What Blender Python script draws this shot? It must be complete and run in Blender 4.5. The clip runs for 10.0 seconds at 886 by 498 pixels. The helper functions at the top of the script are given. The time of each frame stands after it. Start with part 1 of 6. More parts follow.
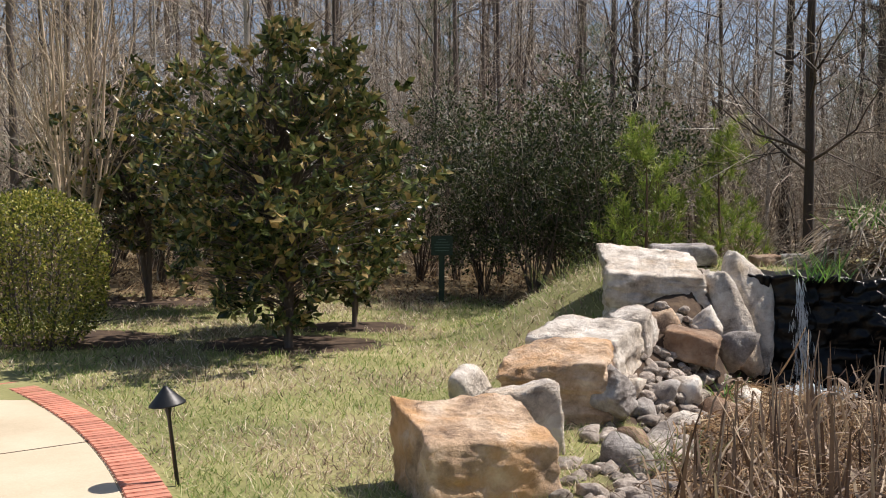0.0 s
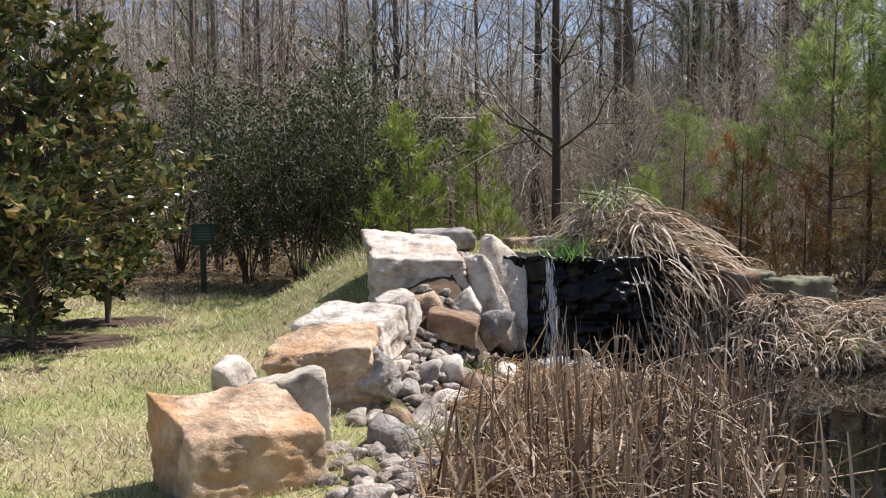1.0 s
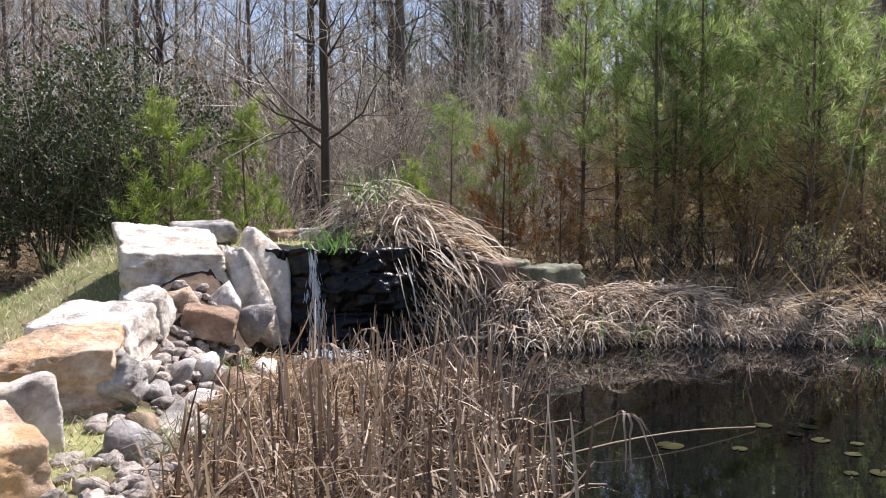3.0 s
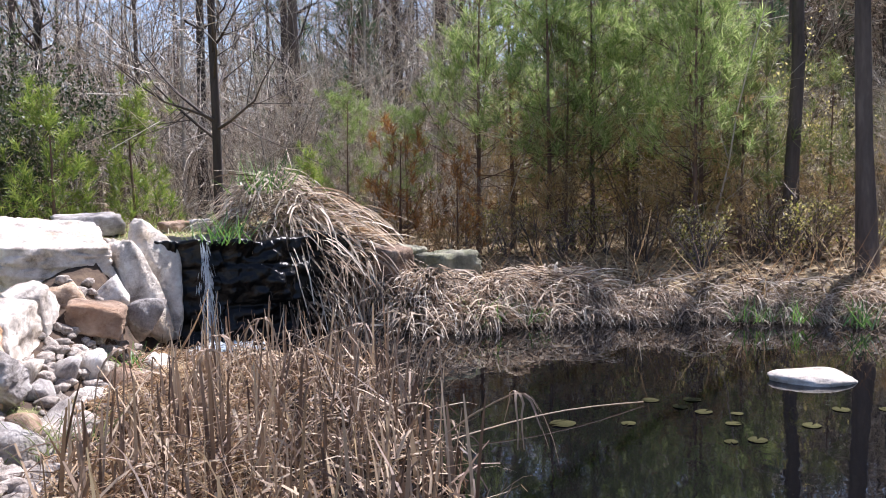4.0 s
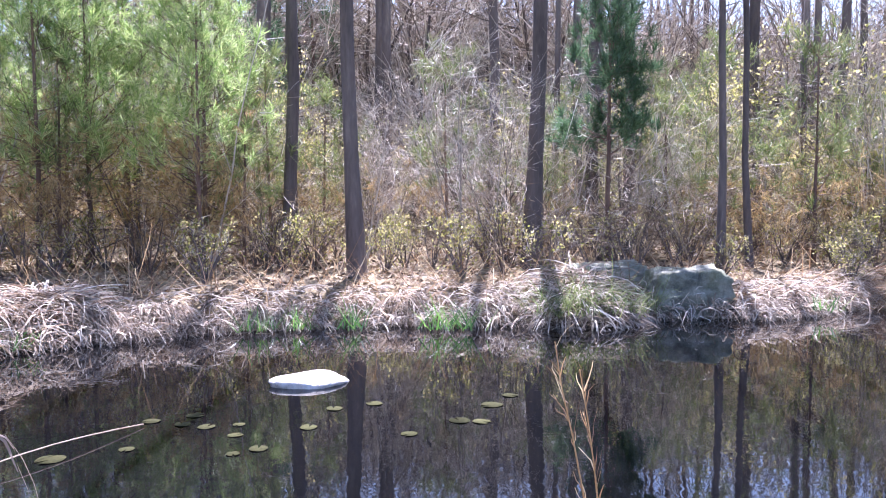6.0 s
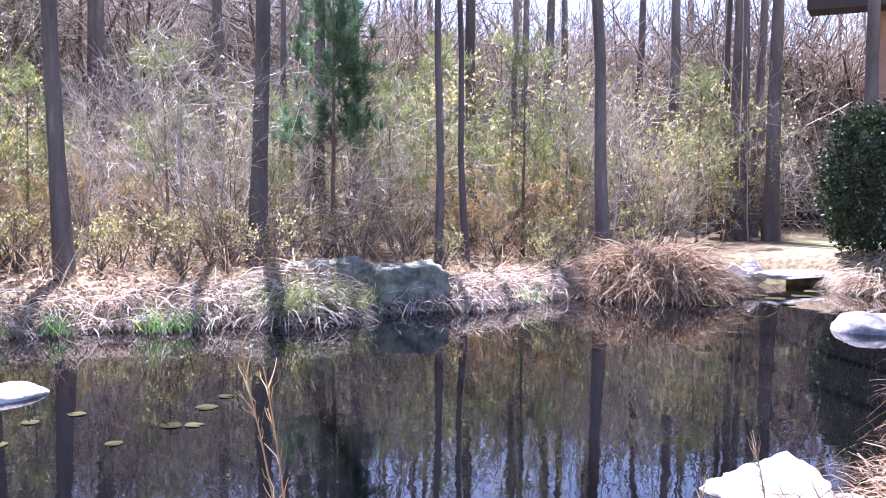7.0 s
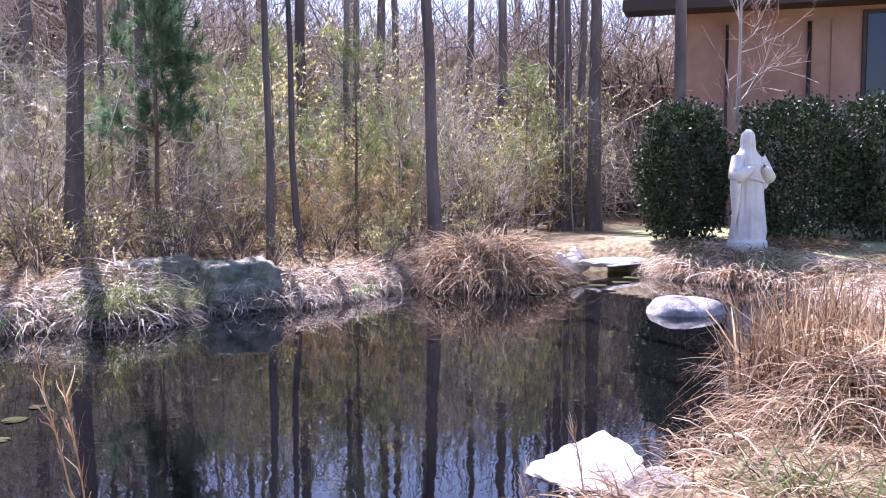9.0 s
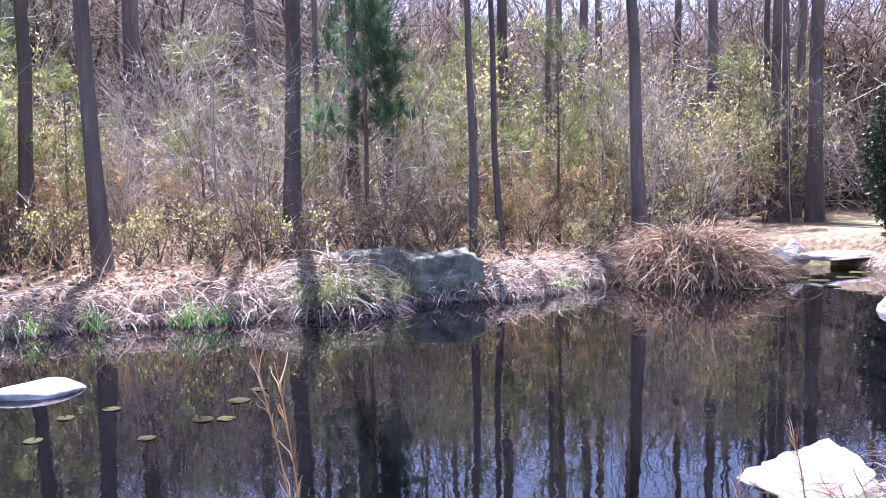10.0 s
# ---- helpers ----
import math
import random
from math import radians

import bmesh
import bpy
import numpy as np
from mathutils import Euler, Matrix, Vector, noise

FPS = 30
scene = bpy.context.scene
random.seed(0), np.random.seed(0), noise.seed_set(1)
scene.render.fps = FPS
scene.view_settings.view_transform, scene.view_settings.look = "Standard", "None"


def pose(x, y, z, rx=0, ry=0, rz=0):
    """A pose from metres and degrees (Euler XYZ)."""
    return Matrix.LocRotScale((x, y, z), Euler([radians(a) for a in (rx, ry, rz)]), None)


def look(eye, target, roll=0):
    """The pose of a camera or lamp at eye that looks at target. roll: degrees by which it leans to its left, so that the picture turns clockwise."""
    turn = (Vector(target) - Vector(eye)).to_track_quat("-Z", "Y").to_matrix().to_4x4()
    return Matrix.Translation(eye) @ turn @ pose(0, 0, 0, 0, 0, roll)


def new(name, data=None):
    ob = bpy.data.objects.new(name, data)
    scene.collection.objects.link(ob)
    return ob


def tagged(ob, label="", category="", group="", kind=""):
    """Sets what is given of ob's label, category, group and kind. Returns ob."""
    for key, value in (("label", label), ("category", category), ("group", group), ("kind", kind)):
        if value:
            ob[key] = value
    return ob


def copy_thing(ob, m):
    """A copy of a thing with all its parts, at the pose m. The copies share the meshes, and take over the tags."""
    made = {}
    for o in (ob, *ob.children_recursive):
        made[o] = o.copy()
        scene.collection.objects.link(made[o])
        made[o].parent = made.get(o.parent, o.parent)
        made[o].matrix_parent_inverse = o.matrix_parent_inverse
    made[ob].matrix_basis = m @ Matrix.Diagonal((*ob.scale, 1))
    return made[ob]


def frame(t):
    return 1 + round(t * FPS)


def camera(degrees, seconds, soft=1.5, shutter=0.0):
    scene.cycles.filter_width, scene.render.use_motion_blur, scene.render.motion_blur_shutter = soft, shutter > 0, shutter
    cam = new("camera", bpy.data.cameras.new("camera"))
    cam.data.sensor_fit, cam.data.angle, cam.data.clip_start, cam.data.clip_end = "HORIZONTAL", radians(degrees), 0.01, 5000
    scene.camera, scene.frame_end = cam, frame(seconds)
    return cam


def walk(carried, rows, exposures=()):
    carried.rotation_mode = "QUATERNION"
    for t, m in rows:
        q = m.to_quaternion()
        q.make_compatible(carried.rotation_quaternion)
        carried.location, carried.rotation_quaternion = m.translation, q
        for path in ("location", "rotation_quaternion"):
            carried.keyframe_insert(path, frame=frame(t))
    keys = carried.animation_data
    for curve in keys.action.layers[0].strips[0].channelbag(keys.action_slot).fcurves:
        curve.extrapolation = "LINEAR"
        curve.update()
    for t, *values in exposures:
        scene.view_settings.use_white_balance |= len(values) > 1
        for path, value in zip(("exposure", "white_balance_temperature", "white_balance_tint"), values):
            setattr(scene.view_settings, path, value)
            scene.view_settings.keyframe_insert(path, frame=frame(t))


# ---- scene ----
cam = camera(53.82, 10.0, soft=1.0)
PATH = [
    (0.0, pose(-0.008, 0.330, 1.611, 87.98, -0.10, -0.00)),
    (0.5, pose(0.007, 0.340, 1.599, 87.28, 0.02, -8.35)),
    (1.0, pose(0.020, 0.338, 1.598, 87.13, 0.43, -15.21)),
    (1.5, pose(0.036, 0.325, 1.596, 86.68, 0.00, -20.23)),
    (2.0, pose(0.094, 0.331, 1.616, 86.52, 0.26, -22.50)),
    (2.5, pose(0.191, 0.321, 1.617, 86.56, 0.17, -26.10)),
    (3.8, pose(0.284, 0.274, 1.598, 85.72, 1.00, -34.10)),
    (4.0, pose(0.290, 0.270, 1.595, 85.60, 1.11, -35.78)),
    (4.5, pose(0.286, 0.301, 1.606, 86.34, 1.05, -41.09)),
    (5.0, pose(0.306, 0.309, 1.611, 85.93, 0.82, -46.57)),
    (5.5, pose(0.383, 0.307, 1.592, 85.81, 0.73, -56.68)),
    (6.0, pose(0.432, 0.277, 1.590, 86.03, 0.21, -67.10)),
    (7.5, pose(0.406, 0.039, 1.605, 85.59, -0.35, -90.47)),
    (8.0, pose(0.438, 0.006, 1.603, 85.33, -0.33, -94.73)),
    (8.5, pose(0.457, -0.001, 1.597, 84.99, -0.44, -96.78)),
    (9.0, pose(0.429, 0.039, 1.601, 85.48, 0.08, -94.91)),
    (9.5, pose(0.482, 0.038, 1.596, 85.58, 1.07, -89.83)),
    (10.0, pose(0.502, 0.042, 1.596, 85.11, 1.12, -81.76)),
]
EXPOSURES = [(0.0, -0.08, 6620, 15), (1.5, 0.35, 6160, 16), (3.0, 0.55, 6060, 18), (4.5, 1.0, 5720, 23), (6.0, 1.9, 5290, 30), (7.5, 1.98, 5410, 36), (9.0, 1.62, 5470, 37), (10.0, 1.78, 5360, 38)]
walk(cam, PATH, EXPOSURES)
# ---------- world, sun ----------
SUN_AZ, SUN_EL = 71.0, 54.0
world = bpy.data.worlds.new("world")
scene.world = world
world.use_nodes = True
wn = world.node_tree
sky = wn.nodes.new("ShaderNodeTexSky")
sky.sky_type, sky.sun_disc = "NISHITA", False
sky.sun_elevation, sky.sun_rotation = radians(SUN_EL), radians(SUN_AZ)
wn.nodes["Background"].inputs["Strength"].default_value = 0.105
wn.links.new(sky.outputs[0], wn.nodes["Background"].inputs["Color"])
sun_data = bpy.data.lights.new("sun", "SUN")
sun_data.energy, sun_data.angle, sun_data.color = 6.6, radians(0.53), (1.0, 0.95, 0.87)
sun = new("sun", sun_data)
sun_way = Vector((math.sin(radians(SUN_AZ)) * math.cos(radians(SUN_EL)), math.cos(radians(SUN_AZ)) * math.cos(radians(SUN_EL)), math.sin(radians(SUN_EL))))
sun.matrix_world = look(sun_way * 60, (0, 0, 0))

# ---------- materials ----------
def srgb(h):
    v = [int(h[i:i + 2], 16) / 255 for i in (0, 2, 4)]
    return tuple(c / 12.92 if c <= 0.04045 else ((c + 0.055) / 1.055) ** 2.4 for c in v) + (1,)


def material(name, colours, scale=3.0, fine=40.0, rough=0.8, bump=0.3, spread=0.0, through_light=0.0, metal=0.0, spec=0.5, island=False, stretch=(1, 1, 1), bump_scale=None):
    """Colours along a ramp of coarse and fine noise; spread: lightness that varies from piece to piece;
    through_light: share of light that comes through a thin leaf."""
    m = bpy.data.materials.new(name)
    m.use_nodes = True
    nt = m.node_tree
    n, ln = nt.nodes, nt.links
    bsdf = n["Principled BSDF"]
    tc, mp = n.new("ShaderNodeTexCoord"), n.new("ShaderNodeMapping")
    mp.inputs["Scale"].default_value = stretch
    ln.new(tc.outputs["Object"], mp.inputs["Vector"])
    a, b = n.new("ShaderNodeTexNoise"), n.new("ShaderNodeTexNoise")
    a.inputs["Scale"].default_value, b.inputs["Scale"].default_value = scale, fine
    a.inputs["Detail"].default_value, b.inputs["Detail"].default_value = 6, 4
    a.inputs["Roughness"].default_value = 0.6
    for t in (a, b):
        ln.new(mp.outputs[0], t.inputs["Vector"])
    mix = n.new("ShaderNodeMath")
    mix.operation = "MULTIPLY_ADD"
    mix.inputs[1].default_value = 0.35
    ln.new(b.outputs[0], mix.inputs[0])
    sc = n.new("ShaderNodeMath")
    sc.operation = "MULTIPLY_ADD"
    sc.inputs[1].default_value, sc.inputs[2].default_value = 1.5, -0.42
    ln.new(a.outputs[0], sc.inputs[0])
    ln.new(sc.outputs[0], mix.inputs[2])
    fac = mix.outputs[0]
    rnd = None
    if island or spread:
        rnd = n.new("ShaderNodeNewGeometry").outputs["Random Per Island"] if island else n.new("ShaderNodeObjectInfo").outputs["Random"]
    if island:
        av = n.new("ShaderNodeMath")
        av.operation = "MULTIPLY_ADD"
        av.inputs[1].default_value = 0.35
        ln.new(fac, av.inputs[0])
        r2 = n.new("ShaderNodeMath")
        r2.operation = "MULTIPLY"
        r2.inputs[1].default_value = 0.75
        ln.new(rnd, r2.inputs[0])
        ln.new(r2.outputs[0], av.inputs[2])
        fac = av.outputs[0]
    ramp = n.new("ShaderNodeValToRGB")
    cr = ramp.color_ramp
    cr.elements[0].color, cr.elements[1].color = srgb(colours[0]), srgb(colours[-1])
    cr.elements[0].position, cr.elements[1].position = 0.15, 0.9
    for i, c in enumerate(colours[1:-1]):
        e = cr.elements.new(0.15 + 0.75 * (i + 1) / (len(colours) - 1))
        e.color = srgb(c)
    ln.new(fac, ramp.inputs[0])
    col = ramp.outputs[0]
    if spread:
        hsv = n.new("ShaderNodeHueSaturation")
        vv = n.new("ShaderNodeMath")
        vv.operation = "MULTIPLY_ADD"
        vv.inputs[1].default_value, vv.inputs[2].default_value = 2 * spread, 1 - spread
        ln.new(rnd, vv.inputs[0])
        ln.new(vv.outputs[0], hsv.inputs["Value"])
        ln.new(col, hsv.inputs["Color"])
        col = hsv.outputs[0]
    ln.new(col, bsdf.inputs["Base Color"])
    bsdf.inputs["Roughness"].default_value, bsdf.inputs["Metallic"].default_value = rough, metal
    bsdf.inputs["Specular IOR Level"].default_value = spec
    if bump:
        bp = n.new("ShaderNodeBump")
        bp.inputs["Strength"].default_value, bp.inputs["Distance"].default_value = bump, 0.03
        ln.new(fac if not island else mix.outputs[0], bp.inputs["Height"])
        ln.new(bp.outputs[0], bsdf.inputs["Normal"])
    if through_light:
        tr, mx = n.new("ShaderNodeBsdfTranslucent"), n.new("ShaderNodeMixShader")
        ln.new(col, tr.inputs["Color"])
        mx.inputs[0].default_value = through_light
        ln.new(bsdf.outputs[0], mx.inputs[1])
        ln.new(tr.outputs[0], mx.inputs[2])
        ln.new(mx.outputs[0], n["Material Output"].inputs["Surface"])
    return m


M_BARK = material("grey_brown_bark", ["3c3430", "645952", "8c8077"], 2, 30, 0.9, 0.8, spread=0.25, stretch=(1, 1, 0.2))
M_BARK_DARK = material("dark_forest_bark", ["2a2421", "4a413b", "70655d"], 2, 30, 0.9, 0.8, spread=0.25, stretch=(1, 1, 0.2))
M_BARK_PALE = material("pale_grey_bark", ["7d756b", "a39b91", "c2bbb0"], 2, 30, 0.9, 0.5, spread=0.2, stretch=(1, 1, 0.3))
M_BARK_PINE = material("red_brown_pine_bark", ["42342d", "6e574a", "8e7665"], 3, 30, 0.9, 0.8, spread=0.2, stretch=(1, 1, 0.25))
# Far bark darkened in colour for shade deep in the wood; twigs duller than M_TWIG.
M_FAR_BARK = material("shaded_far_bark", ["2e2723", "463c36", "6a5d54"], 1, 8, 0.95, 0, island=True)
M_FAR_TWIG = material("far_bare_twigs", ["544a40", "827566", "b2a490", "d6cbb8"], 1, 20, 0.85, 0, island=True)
M_TWIG = material("bare_twigs", ["746658", "a69684", "cfc1ac", "ece3d3"], 1, 20, 0.75, 0, island=True, spread=0.0)
M_TWIG_TAN = material("smooth_tan_bark", ["8a7a66", "b3a08a", "d6c6ac"], 2, 12, 0.7, 0.2, spread=0.1)
M_NEEDLE = material("green_pine_needles", ["567638", "849e4e", "aebe74", "ced698"], 1, 20, 0.4, 0, island=True, through_light=0.55)
M_NEEDLE_DARK = material("dark_pine_needles", ["32482e", "4c6644", "6c885e"], 1, 20, 0.5, 0, island=True, through_light=0.5)
M_NEEDLE_OLIVE = material("olive_pine_needles", ["4c5c30", "707c44", "969c62"], 1, 20, 0.5, 0, island=True, through_light=0.4)
M_NEEDLE_BRIGHT = material("bright_pine_needles", ["52702e", "839840", "b0ba60"], 1, 20, 0.45, 0, island=True, through_light=0.45)
M_NEEDLE_DEAD = material("rusty_dead_needles", ["7a6240", "a68a58", "ccb688"], 1, 20, 0.7, 0, island=True, through_light=0.5)
M_NEEDLE_RUST = material("rust_brown_needles", ["6a4426", "9c6a38", "c29258"], 1, 20, 0.7, 0, island=True, through_light=0.45)
M_TWIG_RED = material("red_budding_twigs", ["8a5a4c", "b07a68", "caa494"], 1, 20, 0.7, 0, island=True)
M_STRAW = material("dry_straw", ["40332a", "9c8670", "d4c0a6", "f2e6d2"], 1, 20, 0.7, 0, island=True, through_light=0.4)
M_STRAW_GREY = material("weathered_straw", ["3a3029", "867666", "bcac98", "e6dac8"], 1, 20, 0.7, 0, island=True, through_light=0.4)
M_REED = material("dead_cattail", ["46372c", "745e4c", "98826c", "bca88c"], 1, 20, 0.65, 0, island=True, through_light=0.15)
M_GOLD = material("golden_dry_grass", ["4e3a2a", "7e6248", "aa8b66", "d2bc96"], 1, 20, 0.65, 0, island=True, through_light=0.35)
M_IRIS = material("green_iris_leaf", ["32582a", "56803a", "86a852"], 1, 20, 0.4, 0, island=True, through_light=0.4)
M_GRASS = material("lawn_blade", ["5c7c34", "84994e", "aeb274", "d2caa0"], 1, 20, 0.6, 0, island=True, through_light=0.35)
M_MAGNOLIA = material("glossy_magnolia_leaf", ["26321c", "455230", "707844", "a38c5e"], 1, 20, 0.22, 0, island=True, through_light=0.15)
M_BOX = material("boxwood_leaf", ["3c4a18", "68742a", "9a9a42", "bcb064"], 1, 20, 0.45, 0, island=True, through_light=0.3)
M_HOLLY = material("dark_evergreen_leaf", ["222c1a", "384626", "5a6636"], 1, 20, 0.55, 0, island=True, through_light=0.2)
M_SHRUBLEAF = material("olive_shrub_leaf", ["686c32", "90904a", "b6ae6e", "d4c48c"], 1, 20, 0.75, 0, island=True, through_light=0.65, spec=0.2)
M_HEDGE = material("glossy_hedge_leaf", ["1a2616", "2d3c25", "4e5a38"], 1, 20, 0.6, 0, island=True, through_light=0.15, spec=0.3)
M_LITTER = material("brown_leaf", ["43352a", "6a5844", "927e62", "b4a284"], 1, 20, 0.7, 0, island=True, through_light=0.15)
# Wet stone, near-black because the shade on its sunless face is in the colour.
M_ROCK_WET = material("wet_shaded_rock", ["030303", "070605", "100e0c"], 3, 16, 0.32, 0.8, spec=0.3)
M_STONE_MIX = material("river_pebble", ["6c6057", "a0958a", "cdc4b8"], 5, 30, 0.85, 0.6, spread=0.35)
M_STATUE = material("white_cast_stone", ["b5b0a6", "cfcac0", "dedad2"], 2.5, 30, 0.75, 0.25)
M_CONCRETE = material("buff_concrete", ["b5a68c", "c6b89e", "d2c6ae"], 1.2, 60, 0.9, 0.15)
M_BRICK = material("red_paver_brick", ["b06a52", "d0907a", "e6b49c"], 5, 50, 0.85, 0.4, spread=0.22)
M_MORTAR = material("sandy_joint", ["a89a84", "c2b59e"], 8, 60, 0.95, 0.3)
M_MULCH = material("dark_bark_mulch", ["2c1c14", "4a3326", "6d5240"], 12, 60, 0.9, 0.9)
M_BLACK = material("black_painted_metal", ["121416", "1c1f22"], 4, 40, 0.45, 0.1)
M_GREENPAINT = material("dark_green_paint", ["0f2a20", "173a2c"], 4, 40, 0.5, 0.1)
M_LETTER = material("faded_lettering", ["3f5c50", "557266"], 4, 40, 0.6, 0)
M_SIDING = material("terracotta_brick_wall", ["85665a", "9c7a6a", "ab8b7a"], 1.0, 50, 0.9, 0.3)
M_TRIM = material("dark_brown_trim", ["2b1e18", "3c2b22"], 3, 30, 0.6, 0.1)
M_SHINGLE = material("dark_roof_shingle", ["2a2624", "4a4440"], 6, 40, 0.9, 0.4)
M_DARKGLASS = material("dark_window_glass", ["0b0e14", "12161e"], 2, 20, 0.08, 0)
M_PAD = material("lily_pad", ["2a2a18", "403f26", "585232"], 6, 30, 0.9, 0.1, spread=0.25, spec=0.05)
M_FOAM = material("falling_water", ["ccd8e0", "f4f8fa"], 6, 60, 0.15, 0.3, through_light=0.6)


def rock_material(name, colours, stain, stain_share=0.5, crack=0.08):
    """Weathered stone: mottled colour, stained patches, dark cracks, pitted relief."""
    m = bpy.data.materials.new(name)
    m.use_nodes = True
    n, ln = m.node_tree.nodes, m.node_tree.links
    bs = n["Principled BSDF"]
    bs.inputs["Roughness"].default_value, bs.inputs["Specular IOR Level"].default_value = 0.85, 0.3
    tc = n.new("ShaderNodeTexCoord")
    info = n.new("ShaderNodeObjectInfo")
    off = n.new("ShaderNodeVectorMath")
    off.operation = "MULTIPLY_ADD"
    off.inputs[1].default_value = (40, 40, 40)
    cmb = n.new("ShaderNodeCombineXYZ")
    for k in range(3):
        ln.new(info.outputs["Random"], cmb.inputs[k])
    ln.new(cmb.outputs[0], off.inputs[0])
    ln.new(tc.outputs["Object"], off.inputs[2])
    P = off.outputs[0]

    def nz(scale, detail, rough=0.6, vec=P):
        t = n.new("ShaderNodeTexNoise")
        t.inputs["Scale"].default_value, t.inputs["Detail"].default_value, t.inputs["Roughness"].default_value = scale, detail, rough
        ln.new(vec, t.inputs["Vector"])
        return t.outputs[0], t.outputs["Color"]

    def ramp(fac, stops):
        r = n.new("ShaderNodeValToRGB")
        r.color_ramp.elements[0].position, r.color_ramp.elements[0].color = stops[0]
        r.color_ramp.elements[1].position, r.color_ramp.elements[1].color = stops[-1]
        for p, c in stops[1:-1]:
            r.color_ramp.elements.new(p).color = c
        ln.new(fac, r.inputs[0])
        return r.outputs[0]

    def mixed(fac, a, b, kind="MIX"):
        x = n.new("ShaderNodeMix")
        x.data_type, x.blend_type = "RGBA", kind
        if isinstance(fac, float):
            x.inputs[0].default_value = fac
        else:
            ln.new(fac, x.inputs[0])
        ln.new(a, x.inputs[6])
        ln.new(b, x.inputs[7])
        return x.outputs[2]

    g, _ = nz(4.5, 10, 0.7)
    base = ramp(g, [(0.3, srgb(colours[0])), (0.48, srgb(colours[1])), (0.68, srgb(colours[2]))])
    s, _ = nz(1.8, 7, 0.65)
    white, black = (1, 1, 1, 1), (0, 0, 0, 1)
    sm = ramp(s, [(0.62 - 0.25 * stain_share, black), (0.75 - 0.25 * stain_share, white)])
    st = n.new("ShaderNodeRGB")
    st.outputs[0].default_value = srgb(stain)
    col = mixed(sm, base, mixed(0.5, base, st.outputs[0]))
    w, wc = nz(2.0, 3)
    wm = n.new("ShaderNodeVectorMath")
    wm.operation = "MULTIPLY_ADD"
    wm.inputs[1].default_value = (0.5, 0.5, 0.5)
    ln.new(wc, wm.inputs[0])
    ln.new(P, wm.inputs[2])
    v = n.new("ShaderNodeTexVoronoi")
    v.feature = "DISTANCE_TO_EDGE"
    v.inputs["Scale"].default_value = 1.7
    ln.new(wm.outputs[0], v.inputs["Vector"])
    ck = ramp(v.outputs["Distance"], [(0.0, (1 - crack,) * 3 + (1,)), (0.012, white)])
    mp = n.new("ShaderNodeMapping")
    mp.inputs["Scale"].default_value, mp.inputs["Rotation"].default_value = (1.2, 1.2, 4.5), (0.3, 0.2, 0)
    ln.new(wm.outputs[0], mp.inputs["Vector"])
    bed, _ = nz(1.6, 9, 0.72, mp.outputs[0])
    bd = ramp(bed, [(0.3, (0.5, 0.46, 0.43, 1)), (0.44, white)])
    col = mixed(0.6, col, bd, "MULTIPLY")
    col = mixed(1.0, col, ck, "MULTIPLY")
    ln.new(col, bs.inputs["Base Color"])
    f, _ = nz(26, 8, 0.7)
    hs = n.new("ShaderNodeMath")
    hs.operation = "MULTIPLY_ADD"
    hs.inputs[1].default_value = 3.0
    ln.new(g, hs.inputs[0])
    ln.new(f, hs.inputs[2])
    h2 = n.new("ShaderNodeMath")
    h2.operation = "MULTIPLY_ADD"
    h2.inputs[1].default_value = 1.6
    ln.new(bed, h2.inputs[0])
    ln.new(hs.outputs[0], h2.inputs[2])
    bp = n.new("ShaderNodeBump")
    bp.inputs["Strength"].default_value, bp.inputs["Distance"].default_value = 0.9, 0.03
    ln.new(h2.outputs[0], bp.inputs["Height"])
    ln.new(bp.outputs[0], bs.inputs["Normal"])
    return m


M_ROCK_TAN = rock_material("tan_sandstone", ["85705f", "d0b294", "fbe8d0"], "e0a664", 0.65)
M_ROCK_PALE = rock_material("pale_limestone", ["8c8075", "ddd2c4", "fffaf0"], "d0b48c", 0.45)
M_ROCK_GREY = rock_material("grey_fieldstone", ["5c5653", "a39c96", "e2ddd7"], "ab9f8e", 0.4)
M_ROCK_BROWN = rock_material("brown_fieldstone", ["5e4c42", "967e6a", "c6ae96"], "a47a58", 0.4)
M_ROCK_MOSS = rock_material("lichen_grey_stone", ["4a4a40", "83816f", "b4b09c"], "7c8058", 0.6)


